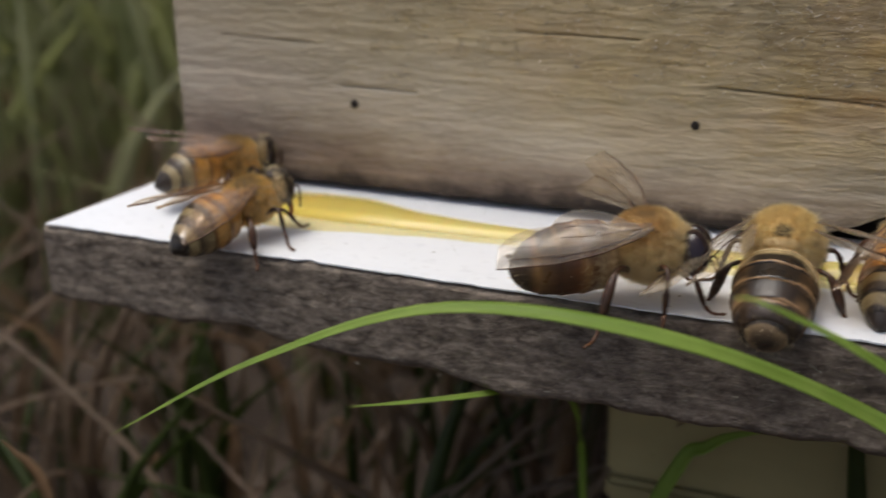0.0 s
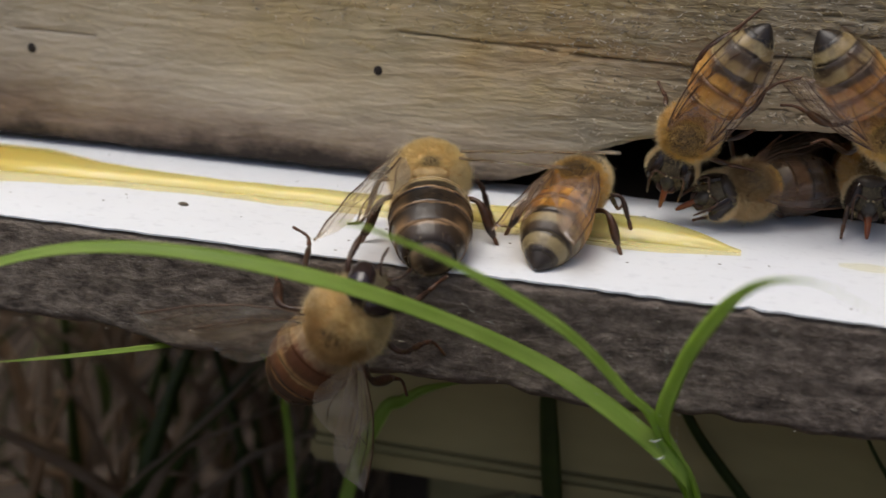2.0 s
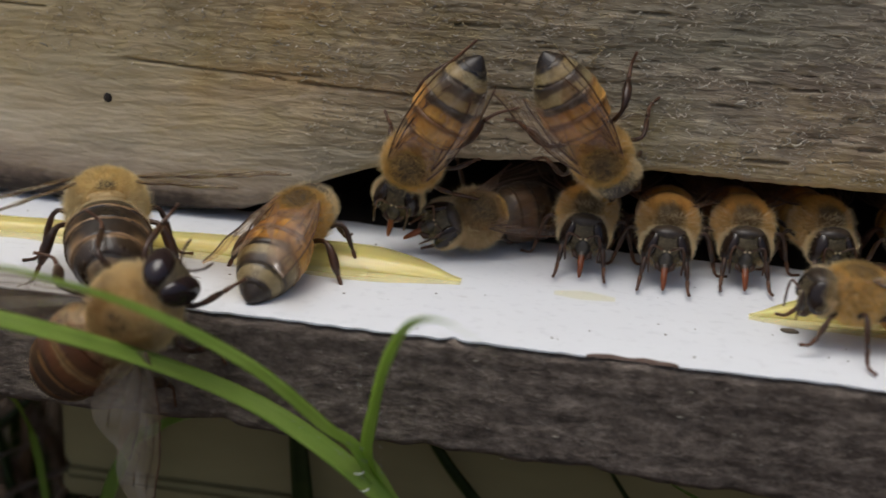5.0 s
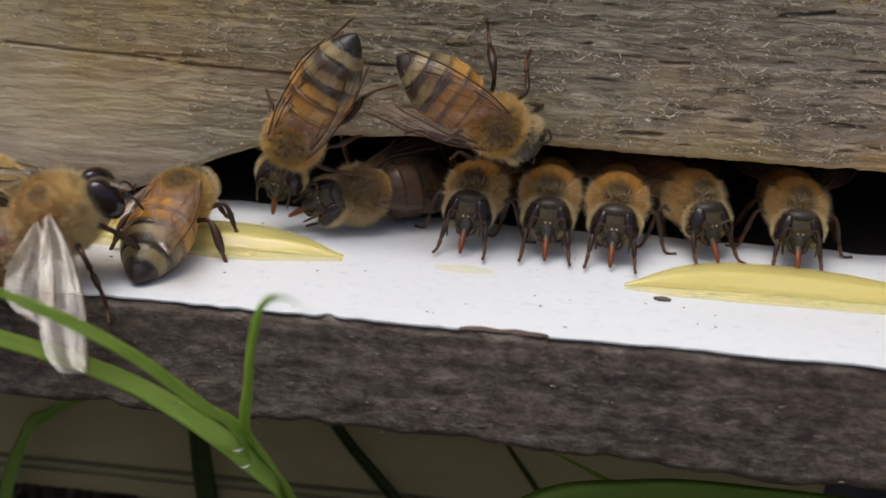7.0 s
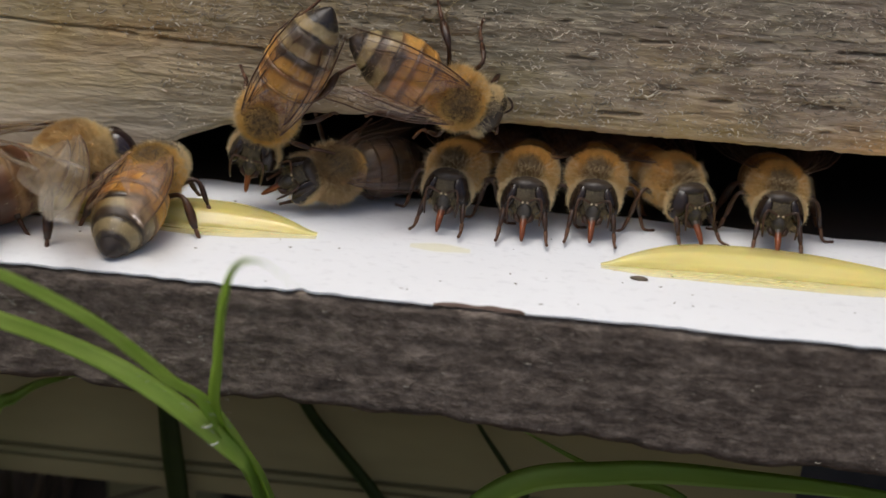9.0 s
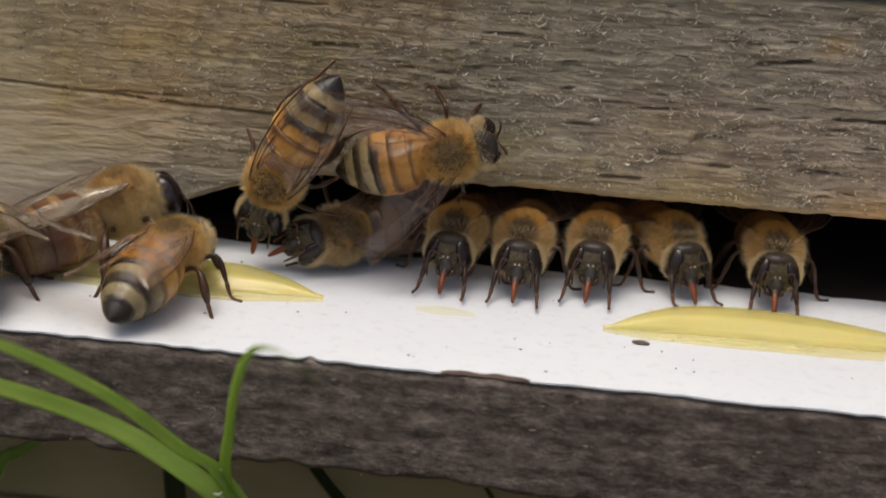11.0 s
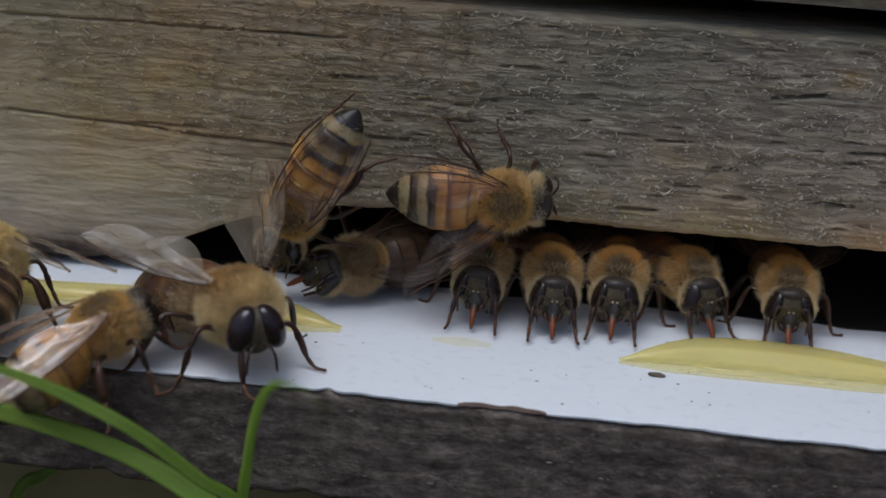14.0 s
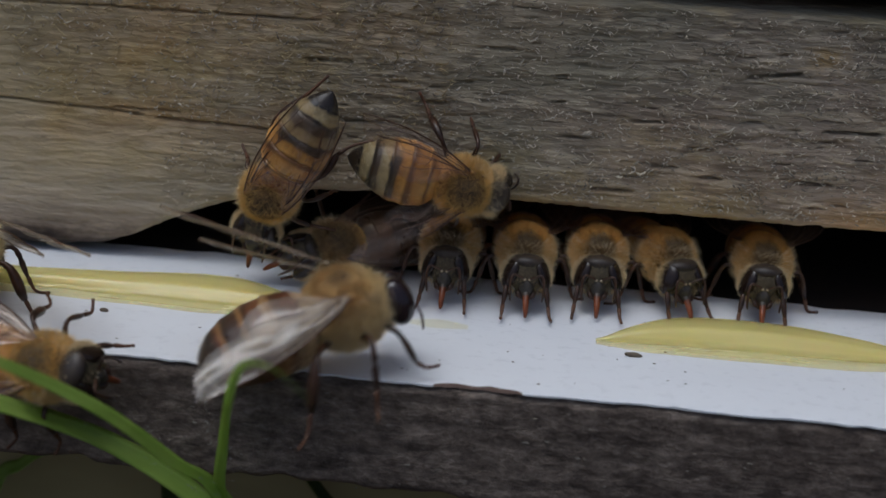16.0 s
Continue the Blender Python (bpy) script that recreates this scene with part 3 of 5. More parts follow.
def hive_front():
    xs = np.arange(-44.3, 78.01, 0.2)
    nv = 190
    v = np.linspace(0, 1, nv)
    x, t = np.meshgrid(xs, v, indexing="ij")
    low = under(x)
    top = 20.65 + 0.12 * (wave(x / 2.5, 0 * x, 9) - 0.5)
    z = low + (top - low) * t
    deep = 0.16 * (wave(x / 6.0, z / 0.55, 1) - 0.5) + 0.12 * (wave(x / 1.6, z / 0.22, 2) - 0.5) + 0.06 * (wave(x / 0.5, z / 0.2, 6) - 0.5)
    rough = np.clip((x + 5) / 40, 0.35, 1.15)
    y = deep * rough
    y += 0.5 * np.exp(-((z - low) / 0.22) ** 2) + 0.35 * np.exp(-((top - z) / 0.2) ** 2)
    for x0, x1, z0, z1, d in CRACKS:
        line = z0 + (z1 - z0) * (x - x0) / (x1 - x0) + 0.09 * (wave(x / 1.2, 0 * x, 8) - 0.5)
        inside = np.clip((x - x0) / 0.5, 0, 1) * np.clip((x1 - x) / 0.5, 0, 1)
        y += 3.2 * d * inside * np.exp(-((z - line) / (0.55 * d)) ** 2)
    verts = np.stack([x, y, z], -1).reshape(-1, 3)
    nu = len(xs)
    faces = grid_faces(nu, nv)
    verts = [tuple(p) for p in verts.tolist()]
    n0 = len(verts)
    # underside and top run back 19 mm; ends closed
    for i in range(nu):
        verts.append((xs[i], 19.0, float(low[i, 0])))
    for i in range(nu):
        verts.append((xs[i], 19.0, 20.6))
    for i in range(nu - 1):
        faces.append((i * nv, n0 + i, n0 + i + 1, (i + 1) * nv))
        faces.append((i * nv + nv - 1, (i + 1) * nv + nv - 1, n0 + nu + i + 1, n0 + nu + i))
        faces.append((n0 + i, n0 + nu + i, n0 + nu + i + 1, n0 + i + 1))
    for i in (0, nu - 1):
        faces.append((*range(i * nv, i * nv + nv), n0 + nu + i, n0 + i))
    return verts, faces


def build_hive():
    verts, faces = hive_front()
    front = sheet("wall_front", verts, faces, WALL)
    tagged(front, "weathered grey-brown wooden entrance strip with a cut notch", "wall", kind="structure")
    # raised fibres on the strip
    rng = random.Random(4)
    fv, ff = [], []
    for _ in range(27000):
        x = rng.uniform(-30, 66)
        if rng.random() > 0.3 + 0.7 * max(0.0, min(1.0, (x + 5) / 45)):
            continue
        z = rng.uniform(float(under(np.array([x]))[0]) + 0.5, 20.3)
        if x < 14 and z < 10.5 + 0.1 * (14 - x) * rng.random():
            continue
        if rng.random() > 0.3 + 1.6 * max(0.0, float(wave(x / 2.6, z / 0.9, 61)) - 0.4):
            continue
        ln, ang, r = 0.12 + 0.3 * rng.random() ** 1.6, rng.gauss(0, 0.75), 0.016 + 0.036 * rng.random() ** 2
        if rng.random() < 0.03:
            ln, r = ln * 2.0, r * 1.6
        bend = rng.uniform(-0.5, 0.5)
        pts = [(x + ln * (s - 0.5) * math.cos(ang + bend * s), -0.06 - 0.12 * math.sin(math.pi * s), z + ln * (s - 0.5) * math.sin(ang + bend * s * 4)) for s in (0, 0.33, 0.66, 1)]
        tv, tf = tube(pts, [0.6 * r, r, r, 0.4 * r], 4)
        n = len(fv)
        fv += tv
        ff += [tuple(i + n for i in f) for f in tf]
    gv, gf = [], []
    for _ in range(2300):
        x, z = rng.uniform(-26, 34), rng.uniform(9.6, 20.3)
        if rng.random() > 0.35 + 0.65 * min(1.0, (z - 9) / 6) or (x < 4 and rng.random() < 0.55):
            continue
        ln, ang, r, bend = rng.uniform(0.25, 0.9), rng.gauss(0, 0.8), rng.uniform(0.014, 0.036), rng.uniform(-0.6, 0.6)
        pts = [(x + ln * (q - 0.5) * math.cos(ang + bend * q), -0.06 - 0.14 * math.sin(math.pi * q), z + ln * (q - 0.5) * math.sin(ang + bend * q * 4)) for q in (0, 0.33, 0.66, 1)]
        tv, tf = tube(pts, [0.5 * r, r, r, 0.4 * r], 4)
        n = len(gv)
        gv += tv
        gf += [tuple(i + n for i in f) for f in tf]
    tagged(sheet("splinter_fibre", gv, gf, GOLD_FIBRE, front), "golden raised fibres on the upper strip", kind="stuff")
    fibres = sheet("fibre", fv, ff, FIBRE, front)
    tagged(fibres, "pale raised wood fibres on the weathered strip", kind="stuff")
    for x, z, r in ((0.0, 8.15, 0.32), (-27.6, 7.55, 0.36)):
        v, f = blob(r, 0.1, r * 1.1, (x, -0.02, z), 12, 8)
        sheet("knot", v, f, KNOT, front)
    # hive body: closed box behind, coloured near black as shade, and the box above with a shadow gap
    bm = bmesh.new()
    for (x0, y0, z0), (x1, y1, z1) in (((-44, 19.5, 0.3), (-30, 140, 22.4)), ((112, 0.5, 0.3), (126, 140, 22.4)), ((-44, 126, 0.3), (126, 140, 22.4)), ((-29.9, 17.5, 20.75), (111.9, 19.4, 22.4))):
        box(bm, x0, y0, z0, x1, y1, z1)
    side = part("wall_back", bm, INSIDE_SHADE, smooth=False)
    tagged(side, "dark wooden rear and side rails of the hive floor", "wall", kind="structure")
    bm = bmesh.new()
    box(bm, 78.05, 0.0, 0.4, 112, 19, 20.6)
    tagged(part("wall_end", bm, INSIDE_SHADE, smooth=False), "weathered end piece of the entrance strip", "wall", kind="structure")
    bm = bmesh.new()
    box(bm, -44, -0.7, 22.5, 126, 140, 120)
    bmesh.ops.bevel(bm, geom=list(bm.edges), offset=0.8, segments=2, affect="EDGES")
    tagged(part("hive_box", bm, WALL, smooth=False), "weathered wooden hive box resting over the entrance strip", "hive", kind="structure")


def box(bm, x0, y0, z0, x1, y1, z1):
    m = Matrix.Translation(((x0 + x1) / 2, (y0 + y1) / 2, (z0 + z1) / 2)) @ Matrix.Diagonal((x1 - x0, y1 - y0, z1 - z0, 1))
    bmesh.ops.create_cube(bm, size=1, matrix=m)


def front_edge(x):
    """How far the painted edge of the landing board lies in front."""
    chip = 0.3 * np.clip((x - 34.6) / 0.5, 0, 1) * np.clip((39.9 - x) / 0.3, 0, 1) * (0.6 + 0.6 * wave(x / 0.7, 0 * x, 12))
    small = 0.35 * np.exp(-((x - 27.0) / 0.4) ** 2) + 0.3 * np.exp(-((x + 24.0) / 0.5) ** 2)
    return -15.3 + chip + small + 0.18 * (wave(x / 0.9, 0 * x, 13) - 0.5) + 0.12 * (wave(x / 6, 0 * x, 14) - 0.5)


def build_board():
    xs = np.arange(-47.6, 80.01, 0.3)
    nv = 40
    t = np.linspace(0, 1, nv)
    x, tt = np.meshgrid(xs, t, indexing="ij")
    bottom = -7.9 + 1.1 * (wave(x / 7, 0 * x, 21) - 0.5) + 0.5 * (wave(x / 1.4, 0 * x, 22) - 0.5) - 0.008 * x
    bottom = bottom + 1.0 * np.clip((-x - 10) / 30, 0, 1)
    z = -0.12 + (bottom + 0.12) * tt
    y = -15.4 + 0.1 * (wave(x / 5.0, z / 0.9, 23) - 0.5) + 0.1 * (wave(x / 0.9, z / 0.45, 24) - 0.5) + 0.06 * (wave(x / 0.4, z / 0.2, 25) - 0.5)
    y += 0.6 * np.exp(-((z + 0.12) / 0.25) ** 2) + 0.9 * np.exp(-((z - bottom) / 0.4) ** 2)
    verts = [tuple(p) for p in np.stack([x, y, z], -1).reshape(-1, 3).tolist()]
    nu = len(xs)
    faces = grid_faces(nu, nv, True)
    n0 = len(verts)
    for i in range(nu):
        verts.append((xs[i] + 2.2 * max(0, 1 - i / 8), 0.0, -0.12))
    for i in range(nu):
        verts.append((xs[i] + 2.2 * max(0, 1 - i / 8), 0.0, -7.5))
    for i in range(nu - 1):
        faces.append((i * nv, (i + 1) * nv, n0 + i + 1, n0 + i))
        faces.append((i * nv + nv - 1, n0 + nu + i, n0 + nu + i + 1, (i + 1) * nv + nv - 1))
    faces.append((*range(0, nv), n0 + nu, n0))
    board = sheet("landing_board", verts, faces, EDGE)
    tagged(board, "dark weathered wooden landing board with a chipped white-painted top", "board", kind="structure")
    # plank coloured near black: entrance shade beyond the paint's inner edge
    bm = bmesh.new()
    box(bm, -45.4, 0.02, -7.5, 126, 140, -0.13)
    part("plank", bm, INSIDE_SHADE, board, smooth=False)
    # white paint layer, ragged at the front, running in under the strip
    px_ = np.arange(-47.3, 80.01, 0.15)
    edge = front_edge(px_)
    inner = 2.6 + 1.2 * (wave(px_ / 2.0, 0 * px_, 15) - 0.5)
    skew = 1.9 * np.clip((-40 - px_) / 7.3, 0, 1)
    rows_y = [0.0, 0.02, 0.06, 0.2, 0.4, 0.6, 0.8, 1.0]
    pv, pf = [], []
    for i, xx in enumerate(px_):
        pv.append((xx, edge[i], -0.16))
        for s in rows_y:
            yy = edge[i] + (inner[i] - edge[i]) * s
            lift = -0.06
            pv.append((xx + skew[i] * min(1, (yy + 15.3) / 13), yy, lift + 0.03 * float(wave(xx / 2.0, yy / 2.0, 31))))
    m = len(rows_y) + 1
    pf = grid_faces(len(px_), m)
    sheet("paint", pv, pf, PAINT, board, "white paint layer with a ragged chipped front edge", False)
    # reddish bare wood at the chip
    cv, cf = [], []
    cx = np.arange(34.7, 39.9, 0.12)
    for xx in cx:
        h = float(wave(xx / 0.45, 0.3, 33))
        e = float(front_edge(np.array([xx]))[0])
        cv += [(xx, e - 0.1 - 0.06 * h, -0.12 - 0.12 * h), (xx, e - 0.03 - 0.04 * h, -0.06), (xx, e + 0.03 + 0.1 * h, -0.018)]
    cf = grid_faces(len(cx), 3)
    sheet("splinter", cv, cf, BARE, board, "bare reddish wood where the paint has chipped")
    # specks on the paint and lichen crumbs on the edge
    rng = random.Random(8)
    sv, sf = [], []
    for _ in range(90):
        x0, y0 = rng.uniform(-40, 66), rng.uniform(-14.8, -0.5)
        r = rng.uniform(0.03, 0.07)
        v, f = blob(r * rng.uniform(1, 2.2), r, r * 0.5, (x0, y0, -0.03), 6, 4)
        n = len(sv)
        sv += v
        sf += [tuple(i + n for i in q) for q in f]
    tagged(sheet("speck", sv, sf, CRUMB, board), "brown specks of dirt on the white paint", kind="stuff")
    for x0, y0, a, b in ((46.7, -8.7, 0.55, 0.22), (-10.75, -9.7, 0.4, 0.14), (22.0, -4.0, 0.25, 0.14), (13.0, -9.4, 0.3, 0.1)):
        v, f = blob(a, b, 0.16, (x0, y0, 0.05), 12, 6, lambda x, y, z: (x + 0.15 * math.sin(9 * y), y + 0.12 * math.sin(7 * x), z))
        tagged(sheet("crumb", v, f, CRUMB), "small brown crumb lying on the white paint", "crumb", "crumbs on the board")
    sv, sf = [], []
    for _ in range(300):
        x0, z0 = rng.uniform(-44, 62), rng.uniform(-7.6, -0.5)
        r = 0.03 + 0.05 * rng.random() ** 3
        v, f = blob(r * rng.uniform(1, 3.5), r, r * 0.6, (x0, -15.5, z0), 6, 4)
        n = len(sv)
        sv += v
        sf += [tuple(i + n for i in q) for q in f]
    tagged(sheet("lichen", sv, sf, simple("pale_lichen", (0.13, 0.115, 0.09), (0.3, 0.27, 0.22), 900, 0.95), board), "pale lichen crumbs on the dark edge", kind="stuff")


build_hive()
build_board()


# ---- honey poured on the board ----
def honey(name, line, label, mat=None):
    """A poured ribbon: rows of x, back edge, front edge and height."""
    arr = np.array(line, float)
    xs = np.arange(arr[0, 0], arr[-1, 0] + 0.01, 0.35)
    cols = [np.interp(xs, arr[:, 0], arr[:, k]) for k in (1, 2, 3)]
    kern = np.ones(7) / 7
    cols = [np.convolve(np.pad(c, 3, "edge"), kern, "valid") for c in cols]
    verts, n = [], 41
    for x, b, f, h in zip(xs, *cols):
        wob = 0.25 * (float(wave(x / 2.2, 0.5, 41)) - 0.5)
        for k in range(n):
            s = 0.5 - 0.5 * math.cos(math.pi * k / (n - 1))
            step = min(1.0, max(0.0, (s - 0.2) / 0.17))
            dome = 0.16 * min(1.0, 14 * s) + 0.84 * step * step * (3 - 2 * step)
            dome *= 1 - max(0.0, (s - 0.4) / 0.6) ** 2.4
            verts.append((x, f + wob + (b - f) * s, -0.05 + 1.1 * h * dome))
    cut = n * 9 // 32
    ob = sheet(name, [v for i, v in enumerate(verts) if i % n >= cut], grid_faces(len(xs), n - cut), mat or HONEY)
    sheet("rim", [v for i, v in enumerate(verts) if i % n <= cut], grid_faces(len(xs), cut + 1), mat or HONEY, ob, "thin clear rim of the honey")
    return tagged(ob, label, "honey")


honey("honey_line", [(-32.5, -1.2, -9.0, 0.2), (-31, -0.9, -9.6, 0.5), (-26, -0.8, -9.4, 0.6), (-22, -2.2, -8.4, 0.6), (-17, -3.4, -7.9, 0.55), (-10, -3.9, -7.3, 0.55), (0, -3.4, -7.6, 0.6), (8, -3.2, -7.6, 0.7), (14, -2.4, -7.9, 0.8), (18, -1.7, -8.3, 0.85), (21, -1.9, -8.0, 0.8), (24, -4.1, -7.6, 0.6), (26.4, -6.3, -6.9, 0.1)], "long ribbon of golden honey poured on the white board")
honey("honey_pool", [(44.4, -7.0, -7.3, 0.1), (46, -5.0, -7.7, 0.6), (48.5, -2.6, -7.9, 0.9), (51, -1.7, -8.0, 1.0), (55, -1.5, -8.1, 1.0), (58.5, -1.8, -8.0, 0.95), (62, -2.9, -7.7, 0.8), (65, -4.5, -7.2, 0.5), (67, -6.0, -6.6, 0.1)], "pool of pale yellow honey on the white board")
honey("honey_drop", [(32.3, -6.4, -6.7, 0.02), (32.9, -5.9, -7.1, 0.1), (34.0, -5.7, -7.3, 0.16), (35.2, -5.8, -7.2, 0.12), (36.2, -6.4, -6.8, 0.02)], "small shallow drop of honey on the white board", THIN_HONEY)


# ---- ground, stand and grasses ----
def build_ground():
    bm = bmesh.new()
    bmesh.ops.create_grid(bm, x_segments=90, y_segments=90, size=420)
    rng = random.Random(3)
    for v in bm.verts:
        v.co.z = -62 + 9 * float(wave(v.co.x / 30, v.co.y / 30, 51)) + 3 * rng.random()
    ring = [bm.verts.new((sx * 9000, sy * 9000, -62)) for sx, sy in ((-1, -1), (1, -1), (1, 1), (-1, 1))]
    bm.verts.ensure_lookup_table()
    corner = [min(bm.verts[:-4], key=lambda v: (v.co.x - c.co.x) ** 2 + (v.co.y - c.co.y) ** 2) for c in ring]
    for a in range(4):
        bm.faces.new((ring[a], ring[(a + 1) % 4], corner[(a + 1) % 4], corner[a]))
    tagged(part("ground", bm, SOIL), "brown soil with dead grass litter under the hive", "ground", kind="structure")
    stand = new("hive_stand")
    tagged(stand, "pale mossy timber stand under the landing board", "stand")
    for name, ends in (("beam", ((-6.5, 3.0, -24.0), (62, 40, -8.2))), ("ledge", ((-6.5, 2.5, -26.4), (62, 40, -24.1))), ("leg", ((-4, 34, -60), (6, 46, -26.5))), ("leg", ((50, 34, -60), (60, 46, -26.5)))):
        bm = bmesh.new()
        box(bm, *ends[0], *ends[1])
        bmesh.ops.bevel(bm, geom=list(bm.edges), offset=0.5, segments=2, affect="EDGES")
        part(name, bm, STAND, stand, smooth=False)


def blade(points, width, fold=0.35, facing=(0.1, -0.45, 0.9), taper=0.0):
    """A folded grass blade along points, widest below its middle, pointed at the tip."""
    line = curve(points, 8)
    verts, n = [], len(line)
    for i, p in enumerate(line):
        way = (line[min(i + 1, n - 1)] - line[max(i - 1, 0)]).normalized()
        side = way.cross(Vector(facing)).normalized()
        up = side.cross(way)
        s = i / (n - 1)
        w = width * min(1.0, 0.7 + 0.9 * s) * (1 - s**2.6) ** 0.9 + 0.03
        if taper:
            w *= min(1.0, max(0.1, ((1 - s) / taper) ** 1.8))
        for a, b in ((-1, 0), (-0.5, -fold * 0.5), (0, -fold), (0.5, -fold * 0.5), (1, 0), (0.5, -fold * 0.5 - 0.16), (0, -fold - 0.2), (-0.5, -fold * 0.5 - 0.16)):
            verts.append(tuple(p + side * (a * w * 0.5) + up * (b * w * 0.5)))
    faces = []
    for i in range(n - 1):
        for j in range(8):
            k = (j + 1) % 8
            faces.append((i * 8 + j, i * 8 + k, (i + 1) * 8 + k, (i + 1) * 8 + j))
    return verts, faces


def tuft(label, blades, at, mat=None):
    holder = new("grass_tuft")
    holder.matrix_basis = Matrix.Translation(vec(*at))
    tagged(holder, label, "grass", "grass tufts")
    for pts, w, *more in blades:
        v, f = blade([tuple(Vector(p) - Vector(at)) for p in pts], w, 0.35, *more)
        sheet("blade", v, f, mat or GREEN, holder)
    return holder


def scatter_grass(name, mat, count, box_, height, width, lean, seed, label, parent=None):
    rng = random.Random(seed)
    verts, faces = [], []
    x0, x1, y0, y1 = box_
    for _ in range(count):
        x, y = rng.uniform(x0, x1), rng.uniform(y0, y1)
        h, a = height * rng.uniform(0.4, 1.2), rng.uniform(0, 2 * math.pi)
        d = lean * h * rng.uniform(0.3, 1.3)
        pts = [(x, y, -60), (x + 0.2 * d * math.cos(a), y + 0.2 * d * math.sin(a), -60 + 0.5 * h), (x + d * math.cos(a), y + d * math.sin(a), -60 + h * rng.uniform(0.75, 1.0))]
        line = curve(pts, 4)
        b = rng.uniform(0, math.pi)
        n = len(verts)
        w0 = width * rng.uniform(0.6, 1.3)
        for i, p in enumerate(line):
            w = w0 * (1 - (i / (len(line) - 1)) ** 2) + 0.05
            o = Vector((math.cos(b), math.sin(b), 0)) * w
            q = Vector((-math.sin(b), math.cos(b), 0)) * w * 0.25
            verts += [tuple(p - o), tuple(p + q), tuple(p + o), tuple(p - q * 0.4)]
        for i in range(len(line) - 1):
            for j in range(4):
                k = (j + 1) % 4
                faces.append((n + i * 4 + j, n + i * 4 + k, n + i * 4 + 4 + k, n + i * 4 + 4 + j))
    return tagged(sheet(name, verts, faces, mat), label, "grass", kind="stuff")


build_ground()
PALE_BRISTLE = simple("pale_leaf_hair", (0.5, 0.52, 0.42), (0.7, 0.72, 0.62), 900, 0.6)
BRISTLES = [(22.7, -19.3, -7.2), (23.0, -19.1, -8.4)]
STEM = [(30, -10, -58), (28, -14, -25), (25.5, -17, -13)]
fresh = tuft("fresh green grass tuft arching before the landing board", [
    ([*STEM, (23.6, -18.6, -8.6), (15.3, -18.8, -3.4), (4.6, -25.5, 2.9), (-8.3, -27.5, 3.7), (-20, -29, -0.9), (-31, -30, -7.8)], 1.5),
    ([*STEM, (22.6, -18.4, -6.6), (20.8, -20.6, -3.6), (17.6, -23.2, 0.7), (13, -26, 4.5), (9.6, -31.5, 8.3), (8.6, -34, 9.4)], 1.2),
    ([*STEM, (23, -18.2, -7.4), (23.5, -20.2, -2.6), (24.8, -24.2, 2.4), (26.6, -28.6, 6.6), (28.8, -32.6, 8.7), (31.2, -35.8, 8.9)], 1.35, (-0.55, -0.75, 0.35), 0.34),
], (30, -10, -60))
for n_b, tip in enumerate(((15.3, -18.8, -3.4), (20.8, -20.6, -3.6), (23.4, -20.2, -2.6))):
    root = (23.4, -18.5, -8.0)
    side = Vector((0.4, -0.2, 0.9)) if n_b < 2 else Vector((-0.9, -0.3, 0.2))
    v, f = fur(random.Random(70 + n_b), lambda g: (tuple(Vector(root).lerp(Vector(tip), g.uniform(0.1, 1.6)) - Vector((30, -10, -60)) + side * g.choice((-0.55, 0.55))), (g.gauss(-0.4, 0.3), -0.5, g.gauss(0.7, 0.3))), 26, 0.42, 0.018)
    tagged(sheet("leaf_hair", v, f, PALE_BRISTLE, fresh, "fine pale hairs on the leaf edge"), kind="stuff")
for x0, y0, z0 in BRISTLES:
    v, f = tube([(x0 - 30 - 0.35, y0 + 10, z0 + 60 - 0.05), (x0 - 30, y0 + 10 - 0.1, z0 + 60), (x0 - 30 + 0.3, y0 + 10 - 0.1, z0 + 60 + 0.22)], [0.03, 0.06, 0.03], 5)
    sheet("bristle", v, f, PALE_BRISTLE, fresh, "pale hair at the leaf joint")
tuft("thin pale green grass blade reaching out under the board", [([(-9, 6, -60), (-8.5, 3, -24), (-8, -6, -11.5), (-9.4, -12.5, -8.9), (-11.1, -16.4, -7.8), (-14.4, -20, -7.2), (-17.3, -22.8, -6.7)], 0.75)], (-9, 6, -60))
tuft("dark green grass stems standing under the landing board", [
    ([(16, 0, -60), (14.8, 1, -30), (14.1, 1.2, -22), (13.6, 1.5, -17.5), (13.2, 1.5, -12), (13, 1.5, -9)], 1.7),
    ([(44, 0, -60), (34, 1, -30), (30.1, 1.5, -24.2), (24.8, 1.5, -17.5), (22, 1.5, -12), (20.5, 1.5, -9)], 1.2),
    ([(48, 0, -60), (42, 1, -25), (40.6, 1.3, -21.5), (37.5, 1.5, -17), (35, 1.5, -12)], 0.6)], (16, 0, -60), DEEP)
tuft("short green grass blade leaning out under the board", [([(-8, 4, -60), (-3, 1, -30), (0.4, 0.2, -19.8), (2.3, 0.2, -18.0), (4.2, 0.3, -16.7), (7.0, 0.8, -15.9)], 1.5)], (-8, 4, -60))
tuft("light green grass leaf lying low below the board edge", [([(20, 0, -60), (31, -9, -30), (38.6, -12, -14.8), (46.4, -12.6, -11.4), (55, -12.6, -10.9), (63, -12.4, -11.2), (72, -11, -13)], 2.0), ([(60, -5, -60), (58, -8, -26), (52, -10, -15), (46, -11, -12.5), (40, -11.5, -9.5)], 0.9)], (45, -3, -60))
scatter_grass("background_grass", WOODS, 700, (-260, -58, 60, 380), 110, 2.4, 0.55, 21, "blurred green grass growing beside the hive")
scatter_grass("dead_grass", STRAW, 1400, (-230, -9, 2, 300), 48, 1.1, 0.95, 22, "brown dead grass stems lying under and beside the hive")
